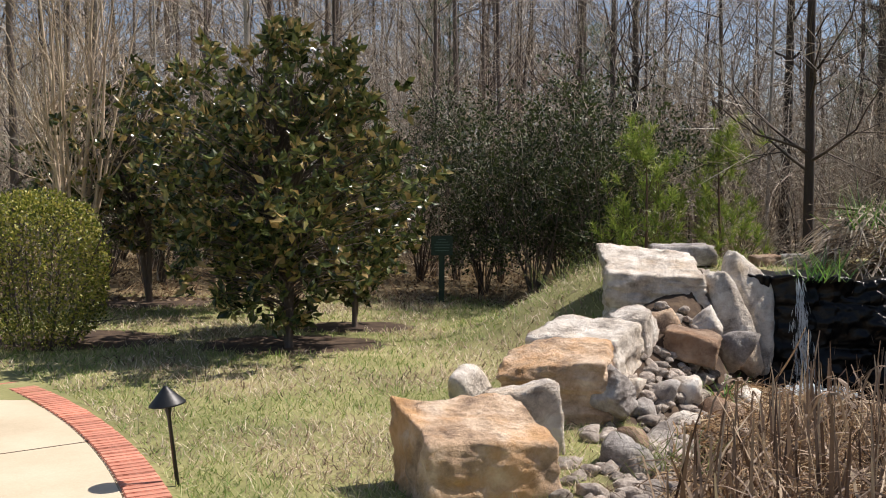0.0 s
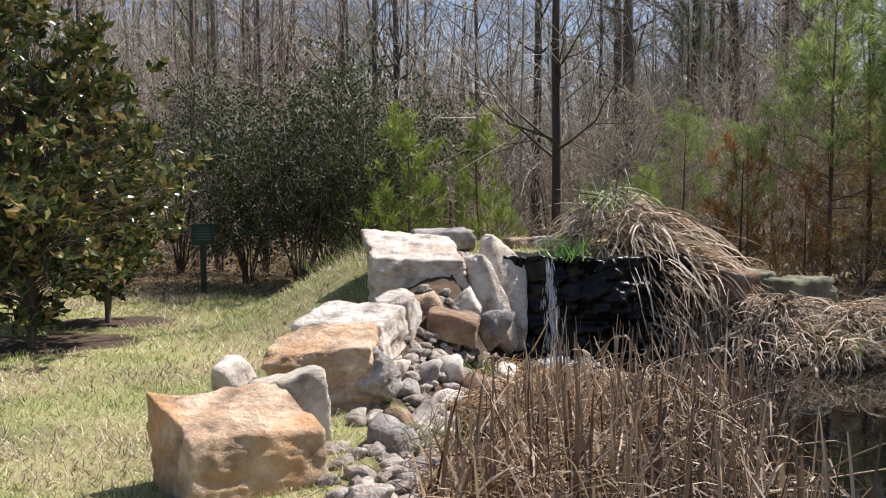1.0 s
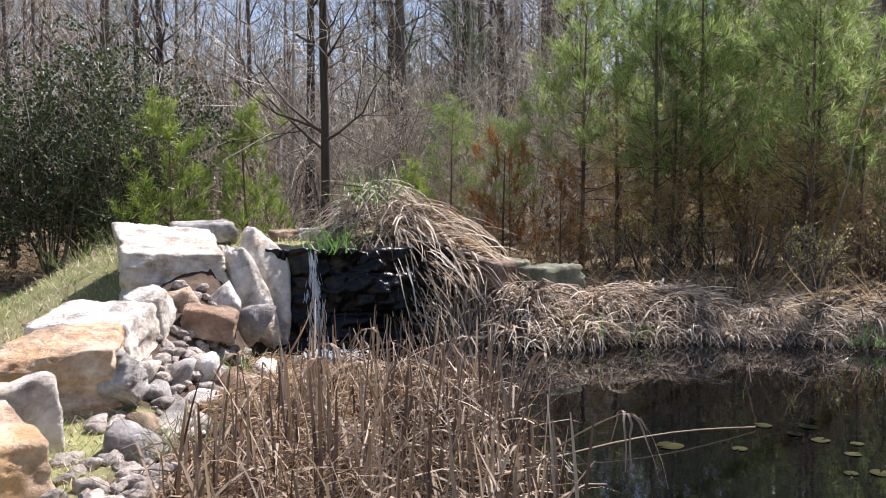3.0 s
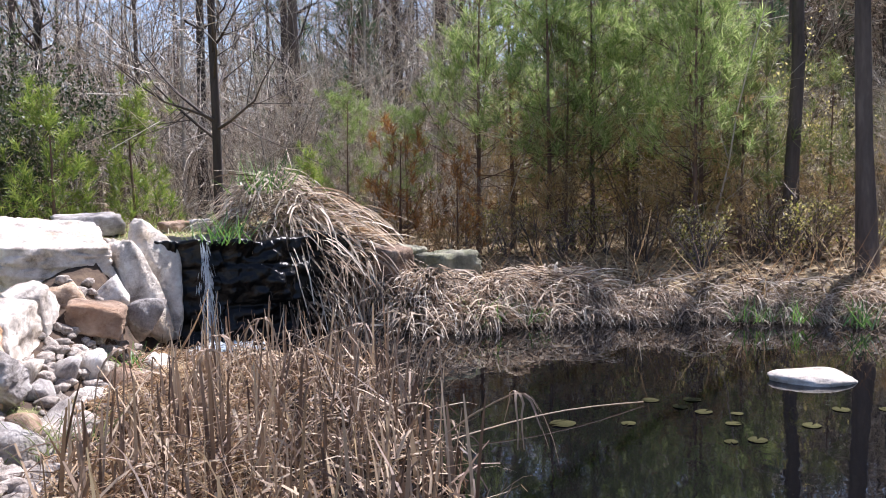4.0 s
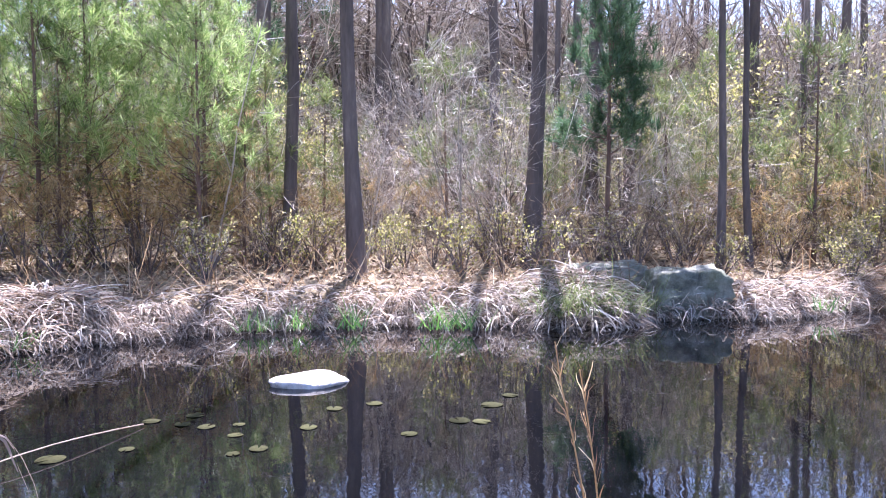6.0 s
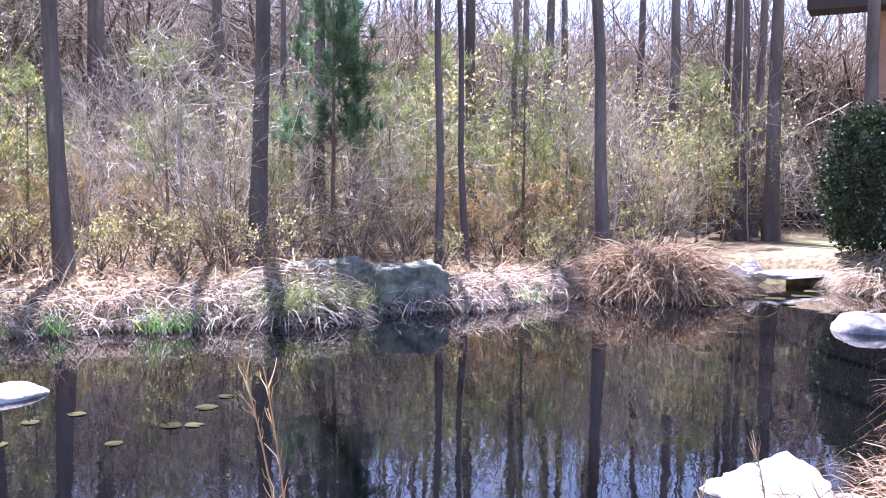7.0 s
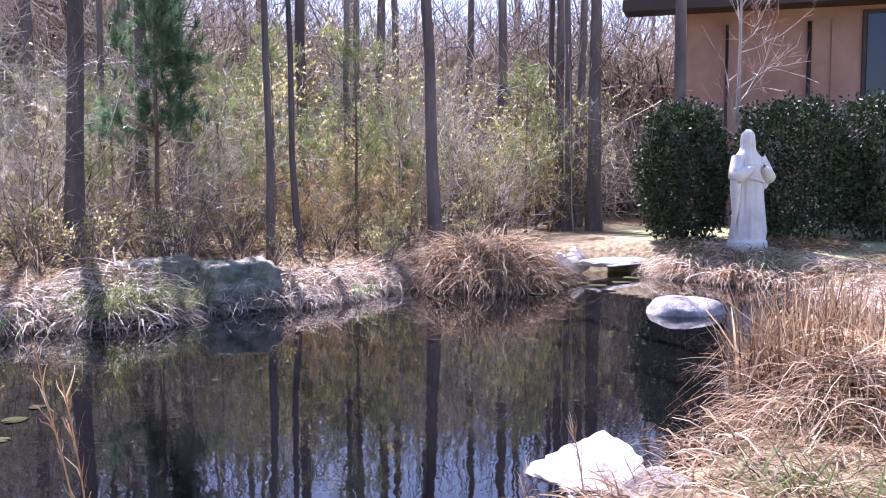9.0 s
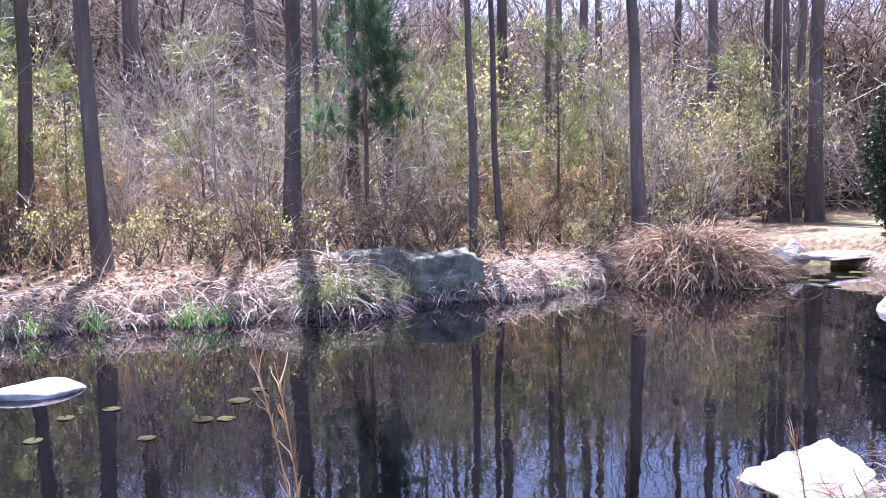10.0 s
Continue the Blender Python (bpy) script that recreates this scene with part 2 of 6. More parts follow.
def ground_material():
    m = material("ground_cover", ["676a40", "8c8a5a", "b4a880"], 0.7, 30, 0.95, 0.5)
    n, ln = m.node_tree.nodes, m.node_tree.links
    lawn = n["Color Ramp"].outputs[0]
    at = n.new("ShaderNodeAttribute")
    at.attribute_name = "cover"
    tc = n.new("ShaderNodeTexCoord")
    cols = []
    for stops, s in ((("433829", "695a40", "92805c", "ae9a70"), 9.0), (("2b2018", "4a3a2c", "6a5844"), 6.0)):
        t, r = n.new("ShaderNodeTexNoise"), n.new("ShaderNodeValToRGB")
        t.inputs["Scale"].default_value, t.inputs["Detail"].default_value, t.inputs["Roughness"].default_value = s, 9, 0.7
        ln.new(tc.outputs["Object"], t.inputs["Vector"])
        r.color_ramp.elements[0].color, r.color_ramp.elements[1].color = srgb(stops[0]), srgb(stops[-1])
        r.color_ramp.elements[0].position, r.color_ramp.elements[1].position = 0.3, 0.72
        for i, c in enumerate(stops[1:-1]):
            e = r.color_ramp.elements.new(0.3 + 0.42 * (i + 1) / (len(stops) - 1))
            e.color = srgb(c)
        ln.new(t.outputs[0], r.inputs[0])
        cols.append(r.outputs[0])
    sep = n.new("ShaderNodeSeparateColor")
    ln.new(at.outputs["Color"], sep.inputs[0])
    edge = n.new("ShaderNodeTexNoise")
    edge.inputs["Scale"].default_value, edge.inputs["Detail"].default_value = 3.0, 5
    ln.new(tc.outputs["Object"], edge.inputs["Vector"])
    prev = lawn
    for ch, c in zip(("Red", "Green"), cols):
        mx, ad, mr = n.new("ShaderNodeMix"), n.new("ShaderNodeMath"), n.new("ShaderNodeMapRange")
        mx.data_type = "RGBA"
        ad.operation = "ADD"
        ln.new(sep.outputs[ch], ad.inputs[0])
        ln.new(edge.outputs[0], ad.inputs[1])
        mr.inputs["From Min"].default_value, mr.inputs["From Max"].default_value = 0.85, 1.15
        ln.new(ad.outputs[0], mr.inputs["Value"])
        ln.new(mr.outputs[0], mx.inputs[0])
        ln.new(prev, mx.inputs[6])
        ln.new(c, mx.inputs[7])
        prev = mx.outputs[2]
    ln.new(prev, n["Principled BSDF"].inputs["Base Color"])
    return m


def water_material():
    m = bpy.data.materials.new("dark_pond_water")
    m.use_nodes = True
    n, ln = m.node_tree.nodes, m.node_tree.links
    b = n["Principled BSDF"]
    b.inputs["Base Color"].default_value = (0.004, 0.004, 0.0045, 1)
    b.inputs["Roughness"].default_value, b.inputs["IOR"].default_value = 0.015, 1.38
    tc, t, bp = n.new("ShaderNodeTexCoord"), n.new("ShaderNodeTexNoise"), n.new("ShaderNodeBump")
    t.inputs["Scale"].default_value, t.inputs["Detail"].default_value = 3.0, 3
    bp.inputs["Strength"].default_value, bp.inputs["Distance"].default_value = 0.08, 0.02
    ln.new(tc.outputs["Object"], t.inputs["Vector"])
    ln.new(t.outputs[0], bp.inputs["Height"])
    ln.new(bp.outputs[0], b.inputs["Normal"])
    return m


M_GROUND, M_WATER = ground_material(), water_material()

# ---------- mesh helpers ----------
rng = np.random.default_rng(7)


def mesh_from(name, verts, faces, mats, smooth=False, index=None):
    """A mesh from arrays: verts (n, 3); faces a list of arrays (m, 3) or (m, 4)."""
    me = bpy.data.meshes.new(name)
    verts = np.asarray(verts, np.float32).reshape(-1, 3)
    fs = [np.asarray(f, np.int32) for f in (faces if isinstance(faces, list) else [faces]) if len(f)]
    loops = np.concatenate([f.ravel() for f in fs])
    sizes = np.concatenate([np.full(len(f), f.shape[1], np.int32) for f in fs])
    me.vertices.add(len(verts))
    me.vertices.foreach_set("co", verts.ravel())
    me.loops.add(len(loops))
    me.loops.foreach_set("vertex_index", loops)
    me.polygons.add(len(sizes))
    me.polygons.foreach_set("loop_start", np.concatenate([[0], np.cumsum(sizes)[:-1]]).astype(np.int32))
    for m in (mats if isinstance(mats, (list, tuple)) else [mats]):
        me.materials.append(m)
    if index is not None:
        me.polygons.foreach_set("material_index", np.asarray(index, np.int32))
    me.polygons.foreach_set("use_smooth", np.full(len(sizes), smooth))
    me.update(calc_edges=True)
    me.validate()
    return me


def unit(v):
    return v / np.maximum(np.linalg.norm(v, axis=-1, keepdims=True), 1e-9)


def ribbons(C, W):
    """Strips along centre lines C (n, k, 3) with half-width vectors W (n, k, 3)."""
    n, k = C.shape[:2]
    v = np.stack([C - W, C + W], 2).reshape(-1, 3)
    i = np.arange(n)[:, None] * k * 2 + np.arange(k - 1)[None] * 2
    return v, np.stack([i, i + 1, i + 3, i + 2], -1).reshape(-1, 4)


def tubes(C, R, s=5):
    """Round stems along C (n, k, 3) with radii R (n, k)."""
    n, k = C.shape[:2]
    t = unit(np.gradient(C, axis=1))
    ref = np.where(np.abs(unit(C[:, -1] - C[:, 0])[:, 2:3]) > 0.7, [[1.0, 0.0, 0.0]], [[0.0, 0.0, 1.0]])[:, None]
    a = unit(np.cross(t, ref))
    b = np.cross(t, a)
    q = np.arange(s) * 2 * np.pi / s
    v = C[:, :, None] + R[:, :, None, None] * (np.cos(q)[:, None] * a[:, :, None] + np.sin(q)[:, None] * b[:, :, None])
    i = np.arange(n)[:, None, None] * k * s + np.arange(k - 1)[None, :, None] * s
    j, j2 = np.arange(s)[None, None], ((np.arange(s) + 1) % s)[None, None]
    f = np.stack([i + j, i + j2, i + s + j2, i + s + j], -1).reshape(-1, 4)
    return v.reshape(-1, 3), f


def join(*parts):
    vs, fs, o = [], [], 0
    for v, f in parts:
        vs.append(v)
        fs.append(f + o)
        o += len(v)
    return np.concatenate(vs), fs


def empty(name, at=(0, 0, 0), turn=0.0, **tags):
    ob = new(name)
    ob.matrix_world = pose(*at, 0, 0, turn)
    ob.empty_display_size = 0.2
    return tagged(ob, **tags)


def part(name, me, parent, label=""):
    ob = new(name, me)
    ob.parent = parent
    return tagged(ob, label=label)


def bm_mesh(name, bm, mat, smooth=False):
    me = bpy.data.meshes.new(name)
    bm.to_mesh(me)
    bm.free()
    for m in (mat if isinstance(mat, (list, tuple)) else [mat]):
        me.materials.append(m)
    for p in me.polygons:
        p.use_smooth = smooth
    return me


def box_bm(dims, at=(0, 0, 0), bevel=0.01, m=None, bm=None):
    bm = bm or bmesh.new()
    r = bmesh.ops.create_cube(bm, size=1.0, matrix=(m or Matrix.Identity(4)) @ Matrix.Translation(at) @ Matrix.Diagonal((*dims, 1)))
    if bevel:
        es = {e for v in r["verts"] for e in v.link_edges}
        bmesh.ops.bevel(bm, geom=list(es), offset=bevel, segments=2, affect="EDGES", clamp_overlap=True)
    return bm


# ---------- lie of the land ----------
POND = np.array([(1.0, 4.0), (1.35, 5.3), (1.75, 6.5), (2.35, 7.6), (2.85, 8.95), (5.05, 8.9), (5.5, 7.75), (6.7, 7.2), (7.95, 6.3), (9.0, 5.2), (9.75, 3.5),
                 (10.9, 2.0), (11.4, 0.6), (13.5, -1.0), (14.4, -2.6), (15.2, -4.0), (14.7, -4.7), (13.6, -5.1), (13.0, -5.9), (11.8, -6.3), (9.0, -5.2), (6.6, -3.1), (5.3, -1.6), (4.4, -0.8),
                 (3.5, 0.2), (2.8, 1.2), (2.2, 2.4), (1.5, 3.2)])


def pond_distance(x, y):
    """Metres to the pond's edge, negative inside."""
    p = np.stack([np.asarray(x, float), np.asarray(y, float)], -1)
    best = np.full(p.shape[:-1], 1e9)
    inside = np.zeros(p.shape[:-1], bool)
    for a, b in zip(POND, np.roll(POND, -1, 0)):
        e = b - a
        u = np.clip(((p - a) @ e) / (e @ e), 0, 1)
        best = np.minimum(best, np.linalg.norm(p - a - u[..., None] * e, axis=-1))
        c = ((a[1] > p[..., 1]) != (b[1] > p[..., 1])) & (p[..., 0] < e[0] * (p[..., 1] - a[1]) / (e[1] if e[1] else 1e-9) + a[0])
        inside ^= c
    return np.where(inside, -best, best)


def seg_distance(x, y, a, b):
    p = np.stack([np.asarray(x, float), np.asarray(y, float)], -1)
    a, b = np.array(a), np.array(b)
    u = np.clip(((p - a) @ (b - a)) / ((b - a) @ (b - a)), 0, 1)
    return np.linalg.norm(p - a - u[..., None] * (b - a), axis=-1)


def smooth(v, lo, hi):
    u = np.clip((v - lo) / (hi - lo), 0, 1)
    return u * u * (3 - 2 * u)


def land(x, y):
    x, y = np.asarray(x, float), np.asarray(y, float)
    d = pond_distance(x, y)
    lawn = 0.10 + 0.018 * np.clip(y - 6, 0, 12) + 0.006 * np.clip(y - 18, 0, 60)
    wood = 0.36 + 0.03 * np.sin(x * 0.9) * np.sin(y * 0.8) + 0.004 * np.clip(np.hypot(x, y) - 16, 0, 80)
    far = smooth(x, 4.0, 7.0)
    z = lawn * (1 - far) + wood * far
    z = z + 0.14 * smooth(x, 12.5, 15.0) * smooth(-y, 2.5, 5.5)
    z = np.where((x > 3.0) & (y < 2), 0.12 + (z - 0.12) * smooth(x, 7.0, 12.0), z)
    m = seg_distance(x, y, (2.75, 10.5), (5.1, 10.1))
    z = z + 0.92 * (1 - smooth(m, 0.55, 2.9)) * (1 - 0.75 * smooth(x, 5.0, 6.2))
    z = z + 0.36 * (1 - smooth(seg_distance(x, y, (1.25, 7.85), (2.5, 8.65)), 0.15, 0.95))
    s = smooth(d, -0.45, 0.42 + 0.6 * far * (1 - smooth(m, 1.2, 0.3)))
    return z * s + (-0.5) * (1 - s)


def zl(x, y):
    return float(land(x, y))


# ---------- ground and pond ----------
def axis_steps():
    core = np.arange(-9, 20.01, 0.2)
    grow = 20 + np.cumsum(0.2 * 1.16 ** np.arange(44))
    return np.concatenate([(-grow + 11)[::-1], core, grow])


def build_ground():
    a = axis_steps()
    X, Y = np.meshgrid(a, a, indexing="ij")
    Z = land(X, Y)
    n = len(a)
    i = (np.arange(n - 1)[:, None] * n + np.arange(n - 1)[None]).ravel()
    me = mesh_from("ground", np.stack([X, Y, Z], -1), np.stack([i, i + n, i + n + 1, i + 1], -1), M_GROUND, True)
    x, y = X.ravel(), Y.ravel()
    d = pond_distance(x, y)
    wood = np.maximum(smooth(y - (15.2 - 1.0 * np.clip(x, 0, 4)), -0.6, 0.6), smooth(x, 5.2, 6.0) * smooth(d, 0.1, 0.5))
    wood *= 1 - smooth(x, 9.0, 10.0) * smooth(-y, 4.8, 5.6) * (1 - smooth(x, 19, 21))
    wood = np.maximum(wood, smooth(x, 2.6, 3.2) * smooth(-y, -1.0, 0.2) * (1 - smooth(d, 2.8, 4.0)) * (x < 9))
    mud = 1 - smooth(d, 0.05, 0.4 + 0.45 * smooth(-x, -3.2, -2.4) * smooth(y, 4.0, 5.0))
    mud = np.maximum(mud, 1 - smooth(seg_distance(x, y, (1.3, 7.35), (2.6, 8.4)), 0.55, 0.85))
    for c, r in (((-1.7, 10.2), 1.3), ((-4.4, 10.5), 1.5), ((-4.75, 14.4), 1.6), ((-1.2, 11.6), 1.0)):
        mud = np.maximum(mud, 1 - smooth(np.hypot(x - c[0], (y - c[1]) * 1.6), r * 0.7, r))
    at = me.color_attributes.new("cover", "FLOAT_COLOR", "POINT")
    at.data.foreach_set("color", np.stack([wood * 0.9, mud * 0.9, x * 0, x * 0 + 1], -1).astype(np.float32).ravel())
    tagged(new("ground", me), "sunny lawn, leaf-strewn woodland floor and muddy pond banks", "ground", kind="structure")
    g = bmesh.new()
    vs = [g.verts.new((*(p + unit(p - POND.mean(0)) * 0.35), 0.0)) for p in POND]
    g.faces.new(vs)
    tagged(new("water", bm_mesh("water", g, M_WATER)), "still dark pond water mirroring trees and sky", "water", kind="structure")


build_ground()

# ---------- rocks ----------
def ico(level):
    b = bmesh.new()
    bmesh.ops.create_icosphere(b, subdivisions=level, radius=1.0)
    v = np.array([x.co[:] for x in b.verts])
    f = np.array([[q.index for q in p.verts] for p in b.faces])
    b.free()
    return v, f


ICO = {k: ico(k) for k in (2, 3, 4, 5, 6)}


def rock_mesh(name, dims, seed, mat, level=4, cuts=7, boxy=0.7, rough=0.05, sharp=22.0, layers=0.0, beds_per=4.0, shear=1.0, slope=(0, 0)):
    """A broken stone: a ball cut by planes, with soft edges, worn faces and layers; dims are full sizes, base at z=0."""
    r = np.random.default_rng(seed)
    v, f = ICO[level]
    nor = [np.eye(3)[i] * s for i in range(3) for s in (1, -1)] if boxy else []
    dist = [r.uniform(0.8, 1.0) for _ in nor]
    tilt = Matrix.Rotation(r.uniform(-0.1, 0.1), 3, "X") @ Matrix.Rotation(r.uniform(-0.1, 0.1), 3, "Y")
    nor = [np.array(tilt @ Vector(n)) for n in nor]
    cuts = cuts + 5 if boxy else max(cuts, 15)
    for n in unit(r.normal(size=(cuts, 3))):
        nor.append(n)
        dist.append(r.uniform(1.14, 1.42) if boxy else r.uniform(0.78, 1.0))
    nor, dist = np.array(nor), np.array(dist)
    q = np.maximum(v @ nor.T, 1e-3) / dist
    rad = 1.0 / (np.sum(q ** sharp, 1) ** (1 / sharp))
    p = v * rad[:, None]
    off = Vector(r.uniform(-50, 50, 3))
    nz = np.array([noise.fractal(Vector(x) * 1.7 + off, 0.9, 2.1, 5) for x in p])
    fine = np.array([noise.noise(Vector((x[0] * 3, x[1] * 3, x[2] * 11)) + off) for x in p])
    chip = np.array([(lambda q: q[1] - q[0])(noise.voronoi(Vector(x) * 1.9 + off)[0]) for x in p]) if level > 3 and boxy else 0 * nz
    beds = np.array([noise.noise(Vector((x[0] * 0.6, x[1] * 0.6, x[2] * beds_per)) + off) for x in p])
    p[:, :2] *= (1 + layers * np.round(beds * 2.2) / 2.2 + 0.4 * layers * beds)[:, None]
    p = p * (1 + rough * nz + rough * 0.6 * fine + rough * 2.2 * (np.minimum(chip, 0.4) - 0.2))[:, None]
    if boxy:
        tx, ty, sx, sy = r.uniform(-0.1, 0.06), r.uniform(-0.1, 0.06), r.uniform(-0.09, 0.09), r.uniform(-0.09, 0.09)
        tx, ty, sx, sy = tx * shear, ty * shear, sx * shear, sy * shear
        low = np.array([noise.noise(Vector(x) * 0.9 + off) for x in p])
        p = np.stack([p[:, 0] * (1 + tx * p[:, 2]) + sx * p[:, 2], p[:, 1] * (1 + ty * p[:, 2]) + sy * p[:, 2], p[:, 2] * (1 + 0.04 * low)], -1) * (1 + 0.04 * low)[:, None]
    lo, hi = p.min(0), p.max(0)
    p = (p - (lo + hi) / 2) / (hi - lo) * np.array(dims)
    p[:, 2] += dims[2] / 2
    p[:, 2] += p[:, 2] / dims[2] * (slope[0] * p[:, 0] + slope[1] * p[:, 1])
    return mesh_from(name, p, f, mat, True)


def rock(name, at, dims, turn, mat, label, seed, sink=0.06, tilt=(0, 0), **kw):
    bury = 0.3 * dims[2] if sink else 0.0
    ob = new(name, rock_mesh(name, (dims[0], dims[1], dims[2] + bury), seed, mat, **kw))
    ob.matrix_world = pose(at[0], at[1], at[2] - sink - bury, tilt[0], tilt[1], turn)
    return tagged(ob, label, "rock", "stones round the pond")


rock("boulder", (0.18, 5.15, -0.01), (0.86, 0.66, 0.62), 22, M_ROCK_TAN, "large square tan sandstone boulder with an orange top", 3, level=6, cuts=0, rough=0.045, sharp=80, shear=0.25, slope=(-0.15, 0.22), layers=0.015)
rock("boulder", (0.53, 6.0, 0.04), (0.54, 0.36, 0.58), 4, M_ROCK_PALE, "upright pale stone streaked white, edging the pond", 11, level=5, cuts=2, rough=0.045, sharp=50, layers=0.02, shear=0.2, slope=(0.12, 0.1))
rock("boulder", (0.2, 7.3, 0.16), (0.46, 0.4, 0.34), 20, M_ROCK_PALE, "rounded whitish boulder lying on the lawn", 21, cuts=14, boxy=0, rough=0.05, sharp=9)
rock("boulder", (0.9, 6.98, 0.22), (0.9, 0.75, 0.48), -16, M_ROCK_TAN, "flat-topped tan ledge stone at the pond edge", 5, level=6, cuts=3, rough=0.045, sharp=44, layers=0.08, shear=0.5, slope=(0.0, 0.2))
rock("boulder", (1.2, 7.62, 0.26), (0.85, 0.72, 0.52), -32, M_ROCK_PALE, "long pale ledge stone at the pond edge", 8, level=5, cuts=4, rough=0.05, sharp=40, layers=0.04, shear=0.5, slope=(0.0, 0.22))
rock("boulder", (1.27, 6.75, 0.2), (0.54, 0.46, 0.4), 35, M_ROCK_GREY, "grooved grey-white stone among pebbles", 31, level=5, cuts=9, boxy=0, rough=0.12, sharp=16, layers=0.05)
rock("boulder", (1.68, 7.9, 0.5), (0.5, 0.44, 0.42), 15, M_ROCK_PALE, "pointed white boulder among the ledge stones", 41, level=5, cuts=2, boxy=0, rough=0.06, sharp=40)
rock("boulder", (1.98, 8.35, 0.58), (0.5, 0.42, 0.28), -10, M_ROCK_TAN, "small orange-tan stone under the block", 43, cuts=8, boxy=0, rough=0.08)
rock("boulder", (2.16, 7.95, 0.5), (0.48, 0.44, 0.2), -20, M_ROCK_BROWN, "flat brown wedge of stone", 47, cuts=4, rough=0.05, sharp=40, tilt=(6, 8))
rock("boulder", (2.6, 8.06, 0.38), (0.3, 0.32, 0.3), 30, M_ROCK_GREY, "dark grey rounded stone by the waterfall", 53, cuts=13, boxy=0, sharp=9)
rock("boulder", (2.42, 8.36, 0.6), (0.34, 0.34, 0.28), 60, M_ROCK_PALE, "small pale wedge of stone", 57, cuts=4, boxy=0, sharp=30)
rock("boulder", (2.12, 9.25, 0.77), (1.04, 1.1, 0.5), -6, M_ROCK_PALE, "big flat-topped pale block above the pond", 63, level=6, cuts=1, rough=0.06, sharp=60, shear=0.3, slope=(-0.08, 0.26), layers=0.02)
rock("boulder", (2.95, 8.6, 0.42), (0.4, 0.44, 0.92), -8, M_ROCK_PALE, "smooth pale stone leaning by the waterfall", 67, level=5, cuts=14, boxy=0, rough=0.06, sharp=10, tilt=(-14, -21))
rock("boulder", (3.18, 8.86, 0.44), (0.55, 0.5, 0.98), 10, M_ROCK_PALE, "tall smooth pale stone beside the waterfall", 71, level=5, cuts=14, boxy=0, rough=0.06, sharp=10, tilt=(-14, -13))
rock("ledge_stone", (2.65, 10.0, 1.2), (0.75, 0.55, 0.2), -8, M_ROCK_GREY, "flat grey ledge stone rimming the upper pool", 73, cuts=4, rough=0.06)
rock("ledge_stone", (3.55, 9.95, 1.18), (0.34, 0.26, 0.1), 12, M_ROCK_BROWN, "flat brown rim stone of the upper pool", 77, cuts=4)
rock("ledge_stone", (3.85, 9.9, 1.18), (0.3, 0.26, 0.11), -12, M_ROCK_GREY, "flat grey rim stone of the upper pool", 78, cuts=4)
rock("ledge_stone", (4.12, 9.85, 1.18), (0.28, 0.26, 0.12), 5, M_ROCK_BROWN, "flat brown rim stone of the upper pool", 79, cuts=4)


def waterfall_wall():
    """Wet stacked rock behind the falling water: rough ledges, leaning back at the top; shade is in its near-black
    colour.
    """
    nu, nv = 110, 70
    U, V = np.meshgrid(np.linspace(0, 1, nu), np.linspace(0, 1, nv), indexing="ij")
    x = 2.9 + 2.3 * U
    z = -0.25 + 1.3 * np.minimum(V / 0.82, 1)
    y = 8.8 - 0.16 * np.sin(U * 3.1) + 0.25 * np.abs(U - 0.5) + 0.75 * np.maximum(V - 0.82, 0) / 0.18
    d = np.array([noise.cell(Vector((p * 2.2, q * 1.0, w * 2.6))) * 0.07 + noise.fractal(Vector((p * 3, 5, w * 4)), 0.8, 2.1, 5) * 0.10 for p, q, w in zip(x.ravel(), y.ravel() * 0, z.ravel())]).reshape(x.shape)
    z = z + (V > 0.6) * (V - 0.6) * 2.0 * np.array([noise.noise(Vector((q * 2.6, 3.0, 0))) * 0.14 for q in x[:, 0]])[:, None]
    P = np.stack([x + 0.4 * d, y - d * (V < 0.9), z + 0.25 * d * (V > 0.7)], -1)
    i = (np.arange(nu - 1)[:, None] * nv + np.arange(nv - 1)[None]).ravel()
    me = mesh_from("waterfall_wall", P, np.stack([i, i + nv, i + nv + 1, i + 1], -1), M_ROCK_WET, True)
    tagged(new("waterfall_wall", me), "wet stacked rock face behind the waterfall, coloured near-black for shade", "rock wall")


waterfall_wall()
rock("boulder", (6.4, 8.7, 0.48), (0.74, 0.5, 0.36), 12, M_ROCK_MOSS, "lichen-grey block in the bank", 121, cuts=2, rough=0.05, sharp=44, layers=0.05)
rock("boulder", (6.15, 8.4, 0.2), (0.62, 0.45, 0.32), -6, M_ROCK_MOSS, "lichen-grey lower block in the bank", 123, cuts=2, rough=0.05, sharp=44, layers=0.05)
rock("boulder", (6.0, 9.05, 0.62), (0.55, 0.45, 0.3), 20, M_ROCK_MOSS, "lichen-grey upper block in the bank", 127, cuts=2, rough=0.05, sharp=44, layers=0.05)
rock("boulder", (5.65, 8.7, 0.45), (0.42, 0.4, 0.5), 20, M_ROCK_BROWN, "brown rock half under dry leaves", 129, cuts=4, rough=0.05)
rock("boulder", (6.5, 4.03, -0.11), (0.66, 0.45, 0.2), -42, M_ROCK_PALE, "low pale rock rising out of the pond", 131, cuts=18, boxy=0, rough=0.06, sharp=8, sink=0)
rock("boulder", (10.65, -3.8, -0.22), (1.1, 0.9, 0.41), -40, M_ROCK_GREY, "rounded grey-tan boulder standing in the water", 133, cuts=18, boxy=0, rough=0.06, sharp=10, sink=0)
